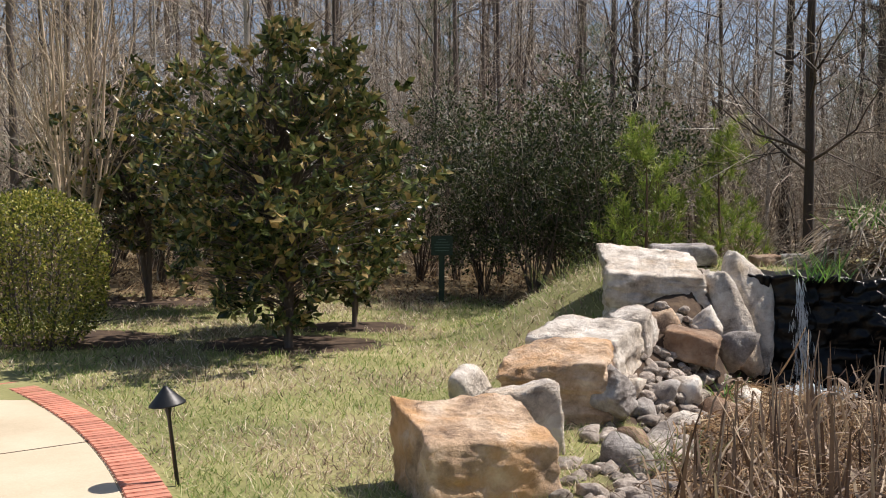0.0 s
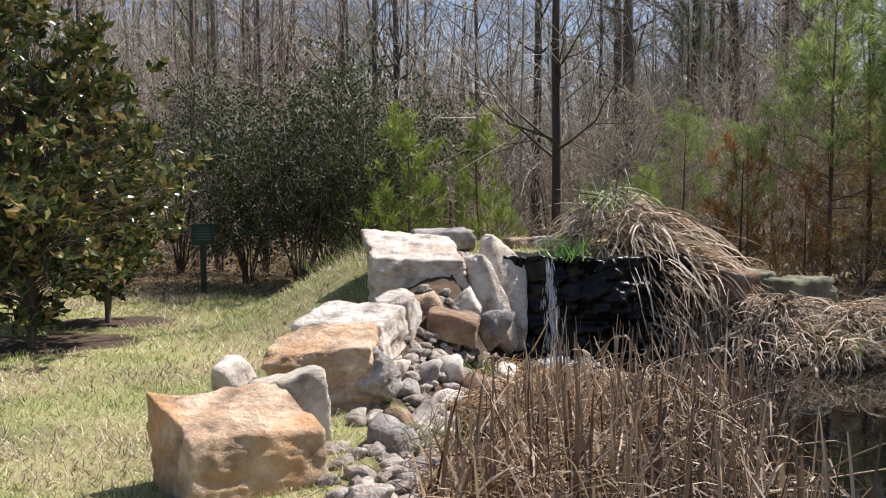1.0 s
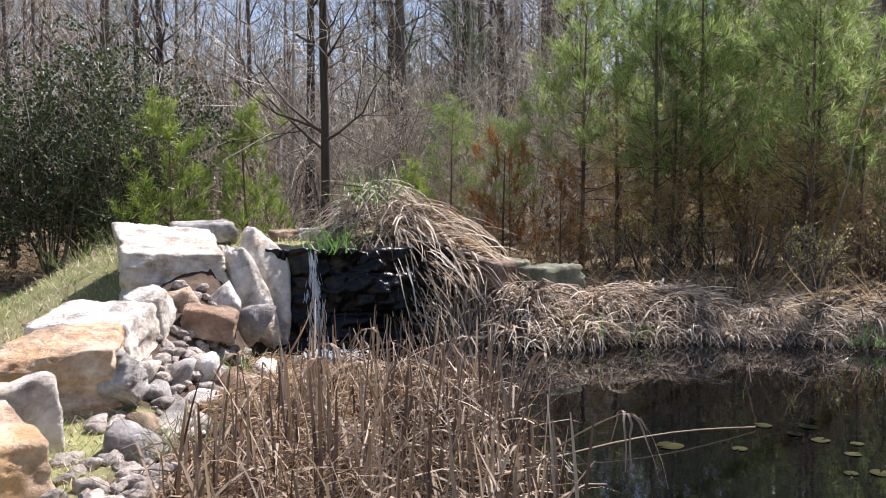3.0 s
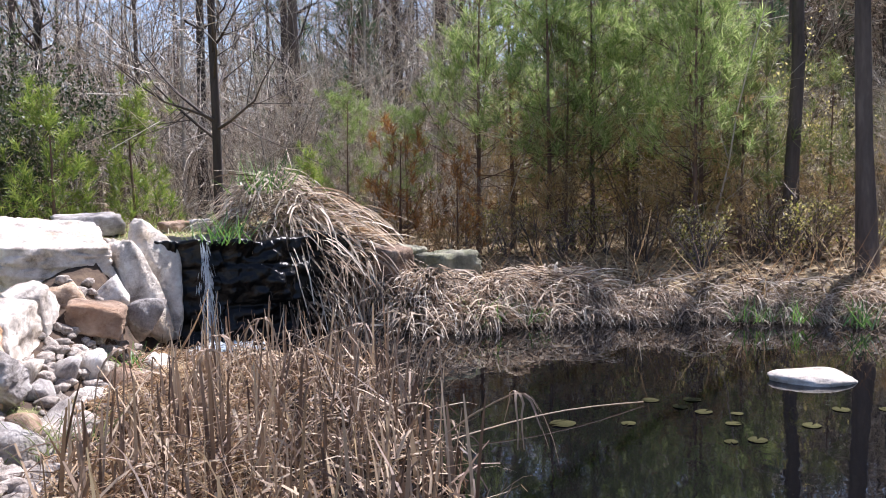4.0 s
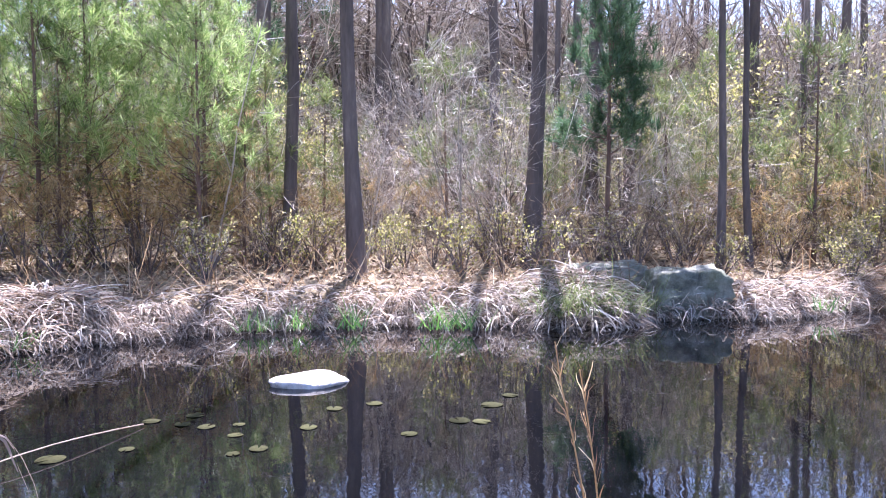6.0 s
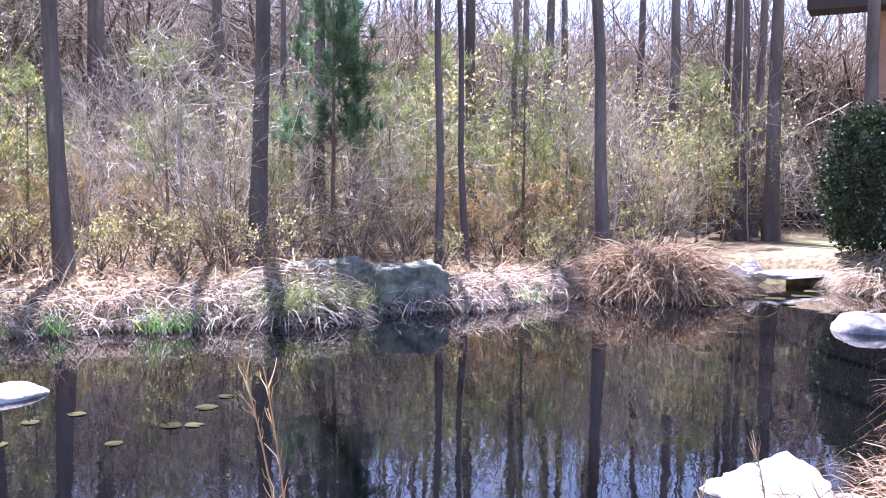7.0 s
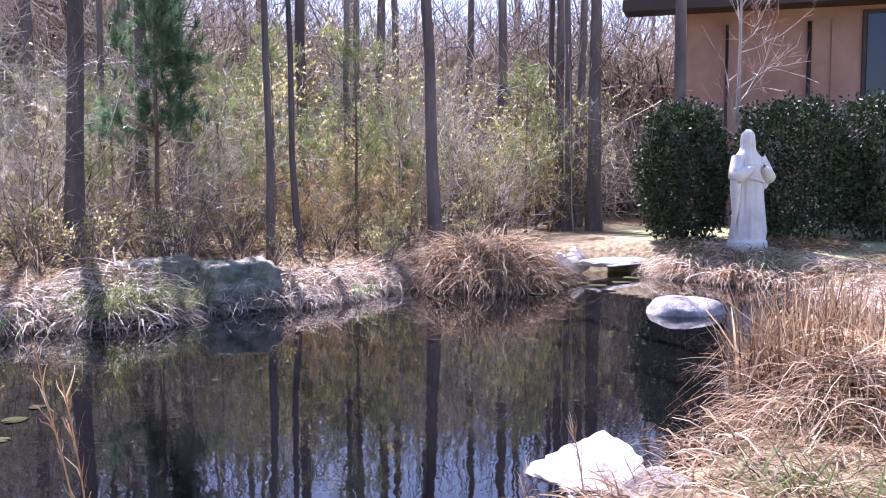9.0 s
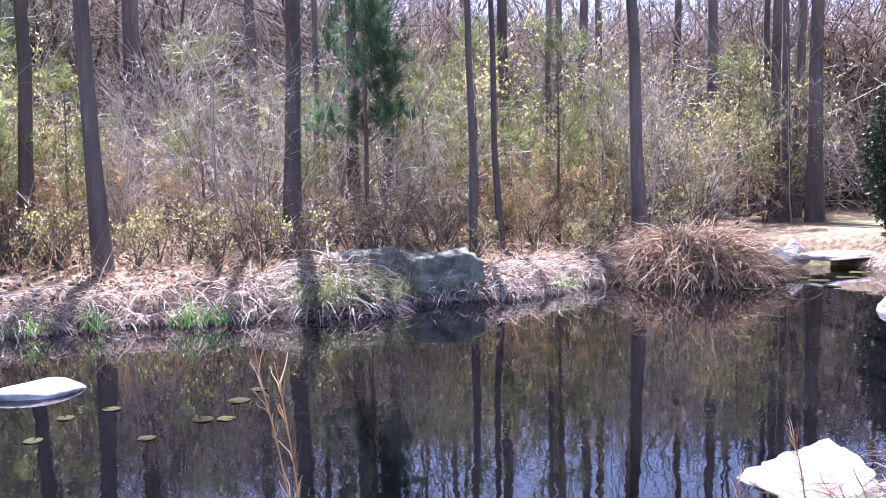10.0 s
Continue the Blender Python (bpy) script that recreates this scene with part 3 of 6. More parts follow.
rock("boulder", (11.75, 1.7, 0.06), (1.1, 0.85, 0.6), -62, M_ROCK_MOSS, "big lichen-grey boulder on the far bank", 137, level=5, cuts=2, rough=0.06, sharp=40, layers=0.04)
rock("boulder", (12.3, 2.9, 0.15), (1.2, 0.7, 0.5), -60, M_ROCK_MOSS, "grey flat boulder behind dry leaves", 139, level=5, cuts=3, rough=0.06, sharp=40, layers=0.05)
rock("boulder", (4.98, -1.18, -0.13), (0.72, 0.64, 0.25), -55, M_ROCK_PALE, "sunlit white flat rock at the near shore", 141, level=5, cuts=2, boxy=0, rough=0.09, sharp=34, sink=0, tilt=(4, -3))
rock("boulder", (4.62, -1.4, -0.08), (0.62, 0.45, 0.2), 10, M_ROCK_GREY, "grey rock at the near shore", 143, cuts=6, boxy=0, rough=0.07, sink=0)
rock("boulder", (15.2, -3.5, 0.1), (0.55, 0.45, 0.42), 10, M_ROCK_GREY, "rounded grey stone beside the slab bridge", 147, cuts=8, boxy=0)
rock("boulder", (14.85, -3.15, 0.05), (0.4, 0.35, 0.4), 40, M_ROCK_PALE, "rounded pale stone beside the slab bridge", 149, cuts=8, boxy=0)
rock("slab_bridge", (15.25, -4.3, 0.14), (1.7, 0.7, 0.1), -52, M_ROCK_PALE, "flat pale stone slab bridging the pond's inlet", 151, cuts=3, rough=0.02, sharp=36, sink=0)
rock("boulder", (15.5, -5.2, 0.1), (0.7, 0.5, 0.34), -30, M_ROCK_PALE, "pale stone at the end of the slab bridge", 153, cuts=6, boxy=0)

mr = np.random.default_rng(88)
for i, (x, y) in enumerate([(1.75, 7.3), (2.0, 7.5), (2.3, 7.55), (1.55, 6.95), (1.85, 7.0), (1.3, 6.1), (1.5, 6.4), (2.55, 7.7), (2.2, 7.2), (1.15, 5.7), (1.45, 7.2), (2.65, 8.05)]):
    s = mr.uniform(0.26, 0.4)
    rock("boulder", (x, y, max(0.0, float(land(x, y))) + 0.02), (s, s * 0.8, s * 0.62), float(mr.uniform(0, 180)), (M_ROCK_GREY, M_ROCK_PALE, M_ROCK_BROWN)[i % 3],
         ("grey stone in the jumble below the ledge", "pale stone in the jumble below the ledge", "brown stone in the jumble below the ledge")[i % 3], 900 + i, level=3, cuts=16, boxy=0, rough=0.09)

# pebbles and cobbles between the ledge stones and the water
PEBBLES = [mesh_from("pebble", v.vertices and np.array([p.co[:] for p in v.vertices]), np.array([list(p.vertices) for p in v.polygons]), M_STONE_MIX, True)
           for v in [rock_mesh("pebble_form", (1, 0.8, 0.62), 200 + i, M_STONE_MIX, level=3, cuts=7, boxy=0, rough=0.09, sharp=26) for i in range(4)]]
pr = np.random.default_rng(5)
SHORE_W = np.array([(0.75, 4.6), (1.05, 5.4), (1.3, 6.2), (1.75, 7.1), (2.3, 7.75)])
for i in range(170):
    u = pr.uniform(0, 3.999)
    k = int(u)
    c = SHORE_W[k] * (1 - u + k) + SHORE_W[k + 1] * (u - k)
    x, y = c + np.array([0.93, -0.36]) * pr.normal(0.08, 0.17)
    s = pr.uniform(0.06, 0.2) * (1.25 if pr.random() < 0.15 else 1)
    ob = new("pebble", PEBBLES[i % 4])
    ob.matrix_world = pose(x, y, float(land(x, y)) - 0.25 * s + max(0, 0.03 - float(land(x, y))), pr.uniform(-15, 15), pr.uniform(-15, 15), pr.uniform(0, 360)) @ Matrix.Diagonal((s, s, s, 1))
    tagged(ob, "grey-white river pebble on the pond's edge", "pebble", "pebbles along the pond")


for i in range(150):
    u = pr.uniform(0, 1)
    x, y = np.array([1.45, 7.15]) * (1 - u) + np.array([2.7, 8.3]) * u + np.array([0.7, -0.7]) * pr.normal(-0.05, 0.2)
    k = pr.uniform(0.05, 0.17)
    ob = new("pebble", PEBBLES[i % 4])
    ob.matrix_world = pose(x, y, max(zl(x, y), 0.03) - 0.25 * k, pr.uniform(-25, 25), pr.uniform(-25, 25), pr.uniform(0, 360)) @ Matrix.Diagonal((k, k, k, 1))
    tagged(ob, "broken grey-white stone in the pile below the ledge", "pebble", "pebbles along the pond")


# ---------- branching ----------
def sprout(r, C, R, n, length, angle, k=5, u0=0.25, u1=1.0, up=0.3, thin=0.55, wobble=0.08, tip=0.25, by_height=0.0):
    """n shoots from each line of C: where they start, how they lean out and bend up."""
    m, kk = C.shape[:2]
    u = r.uniform(u0, u1, (m, n))
    g = u * (kk - 1)
    i = np.minimum(g.astype(int), kk - 2)
    w = (g - i)[..., None]
    j = np.arange(m)[:, None]
    start = C[j, i] * (1 - w) + C[j, i + 1] * w
    rad = (R[j, i] * (1 - w[..., 0]) + R[j, i + 1] * w[..., 0]) * thin
    t = unit(C[j, i + 1] - C[j, i])
    side = unit(np.cross(t, unit(r.normal(size=(m, n, 3)))))
    a = np.radians(r.uniform(angle[0], angle[1], (m, n)))[..., None]
    way = unit(np.cos(a) * t + np.sin(a) * side)
    ln = r.uniform(length[0], length[1], (m, n)) * (1 - by_height * u)
    s = np.linspace(0, 1, k)
    way, start, ln, rad = way.reshape(-1, 1, 3), start.reshape(-1, 1, 3), ln.reshape(-1, 1, 1), rad.reshape(-1, 1)
    bend = up * s[None, :, None] ** 2 * np.array([0, 0, 1.0])
    jit = np.cumsum(r.normal(0, wobble, (len(way), k, 3)), 1) * s[None, :, None]
    P = start + ln * (way * s[None, :, None] + bend + jit)
    return P, rad * np.linspace(1, tip, k)[None]


def flat(C, w, r):
    """Thin ribbons along C for twigs too fine to be round."""
    side = unit(np.cross(C[:, -1] - C[:, 0], r.normal(size=(len(C), 3))))
    wd = np.broadcast_to(np.asarray(w, float).reshape(-1, 1), (len(C), 1)) * np.linspace(1, 0.35, C.shape[1])
    return ribbons(C, side[:, None] * wd[..., None])


def trunk_line(r, h, rad, lean=0.03, k=12, wob=0.012):
    s = np.linspace(0, 1, k)
    d = np.array([r.normal(0, lean), r.normal(0, lean), 1.0])
    C = s[:, None] * h * d + np.cumsum(r.normal(0, wob * h / 10, (k, 3)) * [1, 1, 0], 0)
    C[0] = 0
    R = rad * (1 - 0.8 * s) * (1 + 0.35 * np.exp(-s * h / 0.35))
    return C[None], R[None]


def hardwood(seed, h, rad, n1=26, n2=5, n3=6, low=0.22, bark=M_BARK, twig=M_TWIG, spread=0.24):
    r = np.random.default_rng(seed)
    C, R = trunk_line(r, h, rad, 0.014)
    R = np.maximum(R, rad * 0.35)
    C1, R1 = sprout(r, C, R, n1, (spread * h * 0.6, spread * h), (40, 80), 6, low, 0.98, 0.25, 0.4, 0.05, by_height=0.6)
    C2, R2 = sprout(r, C1, R1, n2, (0.06 * h, 0.13 * h), (25, 65), 4, 0.2, 1, 0.15, 0.55, 0.08)
    C3, R3 = sprout(r, C2, R2, n3, (0.03 * h, 0.075 * h), (20, 65), 2, 0.15, 1, 0.1, 0.6, 0.1)
    t = empty("bare_tree")
    part("trunk", mesh_from("trunk", *join(tubes(C, R, 9)), bark, True), t)
    tagged(part("crown", mesh_from("crown", *join(tubes(C1, np.maximum(R1, 0.006), 5), tubes(C2, np.maximum(R2, 0.004), 3)), bark, True), t), kind="stuff")
    tagged(part("twig_spray", mesh_from("twig_spray", *join(flat(C3, 0.0055, r)), twig), t), kind="stuff")
    return t


def sapling(seed, h, stems=1, mat=M_BARK_PALE, n1=9, n2=4, n3=4, rad=0.02):
    r = np.random.default_rng(seed)
    Cs = [trunk_line(r, h * r.uniform(0.7, 1), rad * r.uniform(0.7, 1), 0.08 if stems == 1 else 0.2, 8, 0.05) for _ in range(stems)]
    C, R = np.concatenate([c for c, _ in Cs]), np.concatenate([q for _, q in Cs])
    C1, R1 = sprout(r, C, R, n1, (0.14 * h, 0.34 * h), (35, 85), 5, 0.15, 0.95, 0.3, 0.5, 0.06, by_height=0.4)
    C2, R2 = sprout(r, C1, R1, n2, (0.06 * h, 0.16 * h), (20, 60), 4, 0.2, 1, 0.2, 0.6, 0.08)
    C3, R3 = sprout(r, C2, R2, n3, (0.03 * h, 0.09 * h), (20, 60), 2, 0.1, 1, 0.1, 0.6, 0.1)
    t = empty("sapling")
    tagged(part("stem", mesh_from("stem", *join(tubes(C, R, 5), tubes(C1, np.maximum(R1, 0.003), 3)), mat, True), t), kind="stuff")
    tagged(part("twig_spray", mesh_from("twig_spray", *join(flat(C2, 0.0042, r), flat(C3, 0.0034, r)), M_TWIG), t), kind="stuff")
    return t


def needles(r, P, way, n, length, width):
    """Tufts of n needles fanning out round each shoot tip P along way."""
    m = len(P)
    d = unit(way[:, None] * r.uniform(0.35, 1.1, (m, n, 1)) + 0.75 * unit(r.normal(size=(m, n, 3))))
    ln = r.uniform(length * 0.6, length, (m, n, 1))
    base = P[:, None] - way[:, None] * r.uniform(0, 0.16, (m, n, 1))
    a = base.reshape(-1, 3)
    b = (base + d * ln).reshape(-1, 3)
    C = np.stack([a, b + np.array([0, 0, -0.1]) * ln.reshape(-1, 1)], 1)
    side = unit(np.cross(b - a, r.normal(size=a.shape)))
    return ribbons(C, side[:, None] * np.array([1, 0.5])[None, :, None] * width)


def pine(seed, h, rad, crown=0.35, tufts=3, n=26, mat=M_NEEDLE, dead=True, length=0.22, reach=0.2, name="pine_tree"):
    r = np.random.default_rng(seed)
    C, R = trunk_line(r, h, rad, 0.02)
    C1, R1 = sprout(r, C, R, int(7 * h), (reach * h * 0.5, reach * h), (50, 85), 5, crown, 0.99, 0.3, 0.35, 0.03, by_height=0.72)
    C2, R2 = sprout(r, C1, R1, tufts, (0.2, 0.55), (25, 60), 3, 0.35, 1.0, 0.25, 0.6, 0.03)
    tips = np.concatenate([C1[:, -1], C2[:, -1], C[:, -1]])
    ways = unit(np.concatenate([C1[:, -1] - C1[:, -2], C2[:, -1] - C2[:, -2], C[:, -1] - C[:, -2]]) + [0, 0, 0.45])
    t = empty(name)
    part("trunk", mesh_from("trunk", *join(tubes(C, R, 8)), M_BARK_PINE, True), t)
    D1, E1 = sprout(r, C, R, int(5 * h), (0.5, 1.3), (60, 95), 4, 0.06, crown + 0.22, 0.05, 0.3, 0.06)
    tagged(part("branchwork", mesh_from("branchwork", *join(tubes(C1, np.maximum(R1, 0.005), 4), tubes(C2, np.maximum(R2, 0.003), 3), tubes(D1, np.maximum(E1, 0.004), 3)), M_BARK_PINE, True), t), kind="stuff")
    tagged(part("foliage", mesh_from("foliage", *join(needles(r, tips, ways, n, length, 0.0045)), mat), t), kind="stuff")
    if dead:
        D2, E2 = sprout(r, D1, E1, 4, (0.15, 0.4), (20, 60), 3, 0.3, 1.0, -0.1)
        w = unit(D2[:, -1] - D2[:, 0] + [0, 0, -0.3])
        tagged(part("dead_foliage", mesh_from("dead_foliage", *join(needles(r, D2[:, -1], w, 18, 0.2, 0.0034)), M_NEEDLE_DEAD), t, "rust-brown dead lower needles"), kind="stuff")
    return t


def leaf_cards(r, P, way, length, width, fold=0.15):
    """Pointed leaves with a folded midrib at P along way: two quads each."""
    n = len(P)
    side = unit(np.cross(way, r.normal(size=(n, 3))))
    nor = np.cross(way, side)
    L, W = np.asarray(length).reshape(-1, 1) * np.ones((n, 1)), np.asarray(width).reshape(-1, 1) * np.ones((n, 1))
    a, m, b = P, P + way * L * 0.5 + nor * L * 0.06, P + way * L
    l, q = P + way * L * 0.45 + side * W + nor * W * fold * 4, P + way * L * 0.45 - side * W + nor * W * fold * 4
    v = np.stack([a, l, b, q, m], 1).reshape(-1, 3)
    i = np.arange(n)[:, None] * 5
    return v, np.concatenate([i + [0, 1, 4], i + [1, 2, 4], i + [2, 3, 4], i + [3, 0, 4]]).reshape(-1, 3)


def leaf_quads(r, P, way, length, width):
    """Small flat pointed leaves, one face each."""
    n = len(P)
    side = unit(np.cross(way, r.normal(size=(n, 3))))
    L, W = np.asarray(length).reshape(-1, 1) * np.ones((n, 1)), np.asarray(width).reshape(-1, 1) * np.ones((n, 1))
    v = np.stack([P, P + way * L * 0.45 + side * W, P + way * L, P + way * L * 0.45 - side * W], 1).reshape(-1, 3)
    return v, np.arange(4 * n).reshape(-1, 4)


def shrub(seed, h, w, leaves, size, mat, stems=9, name="shrub"):
    """An airy bush: fanned stems with small leaves along the twigs."""
    r = np.random.default_rng(seed)
    az = r.uniform(0, 2 * np.pi, stems)
    s = np.linspace(0, 1, 6)
    out = r.uniform(0.1, 0.5, stems) * w
    C = np.stack([np.cos(az)[:, None] * out[:, None] * s ** 1.2, np.sin(az)[:, None] * out[:, None] * s ** 1.2, s[None] * h * r.uniform(0.65, 1, stems)[:, None]], -1)
    C += np.cumsum(r.normal(0, 0.012 * h, C.shape), 1)
    R = np.linspace(0.016, 0.004, 6)[None] * np.ones((stems, 1))
    C1, R1 = sprout(r, C, R, 8, (0.16 * h, 0.32 * h), (25, 70), 4, 0.2, 1, 0.2, 0.5)
    C2, R2 = sprout(r, C1, R1, 5, (0.06 * h, 0.16 * h), (25, 70), 3, 0.2, 1, 0.1, 0.6)
    t = empty(name)
    tagged(part("stemwork", mesh_from("stemwork", *join(tubes(C, R, 5), tubes(C1, np.maximum(R1, 0.003), 3)), M_BARK, True), t), kind="stuff")
    k = r.integers(0, len(C2), leaves)
    u = r.uniform(0, 1, (leaves, 1))
    P = C2[k, 0] * (1 - u) + C2[k, -1] * u + r.normal(0, 0.03, (leaves, 3))
    tagged(part("foliage", mesh_from("foliage", *join(leaf_quads(r, P, unit(unit(C2[k, -1] - C2[k, 0]) + r.normal(0, 0.7, (leaves, 3))), r.uniform(0.6, 1, leaves) * size, size * 0.24)), mat), t), kind="stuff")
    tagged(part("twig_spray", mesh_from("twig_spray", *join(flat(C2, 0.0035, r)), M_TWIG), t), kind="stuff")
    return t


def plant(template, spots, label, cat, group, first=True):
    """Set the template on the first spot and copies on the rest; a spot is x, y, turn, scale."""
    for i, (x, y, a, s) in enumerate(spots):
        m = pose(x, y, float(land(x, y)) - 0.03, 0, 0, a)
        ob = template if i == 0 else copy_thing(template, m)
        ob.matrix_world = m @ Matrix.Diagonal((s, s, s, 1))
        tagged(ob, label, cat, group)


# ---------- woodland ----------
fr = np.random.default_rng(23)
BIG = [(5.06, 12.44, 0.07), (7.34, 19.08, 0.117), (9.34, 18.53, 0.142), (3.85, 17.95, 0.093), (7.30, 23.23, 0.078), (14.62, 23.32, 0.084), (14.89, 23.24, 0.101), (12.95, 19.62, 0.171),
       (15.32, 21.05, 0.109), (16.97, 22.67, 0.101), (-4.07, 18.34, 0.093), (-2.52, 20.34, 0.065), (12.59, 8.14, 0.109), (10.95, 6.0, 0.105), (17.78, 8.92, 0.117),
       (16.70, 23.12, 0.199), (15.06, 19.25, 0.124), (10.23, 20.81, 0.142), (12.52, 20.81, 0.228), (13.2, 4.22, 0.126), (18.43, 4.83, 0.105), (20.42, 4.45, 0.155), (13.01, 1.43, 0.053),
       (14.40, 1.13, 0.050), (14.88, -1.08, 0.103), (22.36, -3.37, 0.142), (20.35, -4.35, 0.110), (19.35, -4.93, 0.148), (16.84, -5.93, 0.128), (18.33, 9.39, 0.129)]
for i, (x, y, q) in enumerate(BIG):
    tall = math.atan2(x, y) > 0.85
    # Tall trunks take the paler bark: glare haze on that side, put into colour.
    t = hardwood(300 + i, (16.0 if tall else 10.5) + 2.5 * fr.random(), q * 1.05, 10 if tall else 16, 4, 3 if tall else 5, 0.6 if tall else 0.34 if q > 0.09 else 0.15, M_BARK_PALE if i == 10 else M_BARK if tall else M_BARK_DARK, spread=0.12 if tall else 0.19)
    plant(t, [(x, y, 0, 1)], "bare leafless forest tree with a straight grey-brown trunk", "tree", "bare forest trees")


plant(hardwood(470, 6.5, 0.05, 26, 5, 5, 0.25, M_BARK_PALE, M_TWIG_RED, spread=0.36), [(17.4, -7.3, 0, 1)], "small bare tree with reddish budding twigs before the house", "tree", "bare forest trees")


def edge(az):
    """How far off the wood begins, by compass angle from the first view."""
    return np.interp(az, [-40, -20, 0, 12, 25, 40, 60, 80, 95, 104, 112], [19, 17.5, 16.5, 14.5, 14, 13.5, 12.8, 13.5, 14.8, 17.0, 23])


def scatter(n, near, far, az0=-36, az1=104, r=fr, power=1.0):
    az = r.uniform(az0, az1, n)
    d = edge(az) + near + (far - near) * r.random(n) ** power
    return [(float(q * np.sin(np.radians(a))), float(q * np.cos(np.radians(a))), float(r.uniform(0, 360)), float(r.uniform(0.8, 1.2))) for a, q in zip(az, d)]


for i in range(5):
    plant(hardwood(400 + i, 10.5 + i * 0.8, 0.08 + 0.015 * (i % 3), 22, 4, 6, 0.14, spread=0.2), scatter(12, 2.5, 24, -36, 46), "bare leafless tree deep in the wood", "tree", "bare forest trees")
    plant(hardwood(420 + i, 15.5 + i * 0.8, 0.09 + 0.015 * (i % 3), 9, 3, 3, 0.62, spread=0.12), scatter(11, 3.0, 26, 46, 110), "tall bare tree with a clear trunk deep in the wood", "tree", "bare forest trees")
for i in range(3):
    plant(hardwood(450 + i, 7 + i, 0.04, 22, 5, 5, 0.08, M_BARK_PALE, spread=0.22), scatter(9, 0.8, 14, -36, 50), "slender bare young forest tree", "tree", "bare forest trees")
for i in range(6):
    plant(sapling(500 + i, 2.6 + 0.6 * i, 1 + i % 3, n1=11, n2=4, n3=4), scatter(30, 1.0, 14, -36, 104 if i < 4 else 60), "thin pale leafless sapling", "sapling", "woodland saplings")


def brush(seed, h, w, stems=13, twigs=(9, 6), mat=M_TWIG):
    """Leafless underbrush: fanned stems and a tangle of twigs that point every way."""
    r = np.random.default_rng(seed)
    az, out = r.uniform(0, 6.28, stems), r.uniform(0.15, 0.6, stems) * w
    s = np.linspace(0, 1, 5)
    C = np.stack([np.cos(az)[:, None] * out[:, None] * s ** 1.1, np.sin(az)[:, None] * out[:, None] * s ** 1.1, s[None] * h * r.uniform(0.5, 1, stems)[:, None]], -1)
    C[:, 1:] += np.cumsum(r.normal(0, 0.03 * h, (stems, 4, 3)), 1)
    R = np.linspace(0.013, 0.004, 5)[None] * r.uniform(0.6, 1.2, (stems, 1))
    C1, R1 = sprout(r, C, R, twigs[0], (0.25 * h, 0.55 * h), (40, 95), 4, 0.12, 1, 0.05, 0.5, 0.09)
    C2, R2 = sprout(r, C1, R1, twigs[1], (0.1 * h, 0.28 * h), (30, 90), 3, 0.1, 1, 0.0, 0.6, 0.12)
    t = empty("underbrush")
    tagged(part("stem", mesh_from("stem", *join(tubes(C, R, 5)), M_BARK, True), t), kind="stuff")
    tagged(part("twig_spray", mesh_from("twig_spray", *join(flat(C1, 0.0055, r), flat(C2, 0.0038, r)), mat), t), kind="stuff")
    return t


for i in range(4):
    plant(brush(520 + i, 1.7 + 0.7 * i, 2.0 + 0.4 * i), scatter(15, 1.2, 12, -36, 108), "leafless tangled underbrush in the wood", "underbrush", "woodland underbrush")
for i in range(2):
    plant(brush(540 + i, 4.2 + i, 3.4, 18), scatter(8, 1.0, 12, -36, 12), "tall leafless tangled thicket in the wood", "underbrush", "woodland underbrush")
plant(brush(548, 1.3, 0.9, 6, (4, 3), M_LITTER), scatter(40, -0.6, 3.5, 40, 100), "low dry leafless brush behind the bank", "underbrush", "woodland underbrush")
for i in range(3):
    plant(shrub(560 + i, 2.1 + 0.4 * i, 2.4, 1500, 0.065, M_SHRUBLEAF), scatter(11, 2.6, 10, 48, 102) + scatter(3, 2.6, 6, 78, 103), "airy olive-green shrub with small leaves", "shrub", "woodland shrubs")
for i in range(3):
    plant(shrub(590 + i, 2.7 + 0.3 * i, 2.4, 1900, 0.07, M_SHRUBLEAF, 6), scatter(4, 3.2, 10, 64, 103, np.random.default_rng(61 + i)), "airy yellow-green shrub coming into leaf", "shrub", "woodland shrubs")
for i in range(2):
    plant(shrub(570 + i, 2.8 + 0.6 * i, 2.2, 2600, 0.08, M_HOLLY, 12), scatter(8, 0.3, 6, -30, 16), "dark evergreen shrub at the wood's edge", "shrub", "woodland shrubs")
plant(shrub(580, 3.2, 3.0, 9000, 0.08, M_HOLLY, 16), [(1.5, 14.6, 0, 1), (0.7, 15.6, 70, 0.9), (2.5, 14.2, 160, 1.0)], "dense dark evergreen bush at the wood's edge", "shrub", "woodland shrubs")

for i, spots in enumerate([[(10.6, 12.4, 0, 1.05), (11.0, 11.3, 100, 1.0), (11.8, 9.2, 40, 0.95)], [(9.4, 11.9, 0, 0.95), (10.7, 10.5, 60, 1.0)], [(9.9, 10.7, 0, 0.95), (10.9, 8.6, 200, 0.88), (12.6, 10.0, 90, 1.1)],
                            [(12.3, 11.2, 10, 1.1), (7.6, 13.2, 150, 0.5), (8.3, 12.4, 20, 0.45)]]):
    plant(pine(600 + i, 4.7 + 0.25 * i, 0.045, 0.26, 5, 34, reach=0.38, length=0.25), spots, "young green pine with rusty lower needles", "pine tree", "young pines")
plant(pine(620, 2.3, 0.03, 0.06, 5, 44, M_NEEDLE_BRIGHT, False, 0.17, 0.24), [(2.84, 12.6, 0, 1.0), (4.05, 13.0, 80, 1.1), (6.3, 12.0, 30, 0.7)], "small bright green pine behind the mound", "pine tree", "young pines")
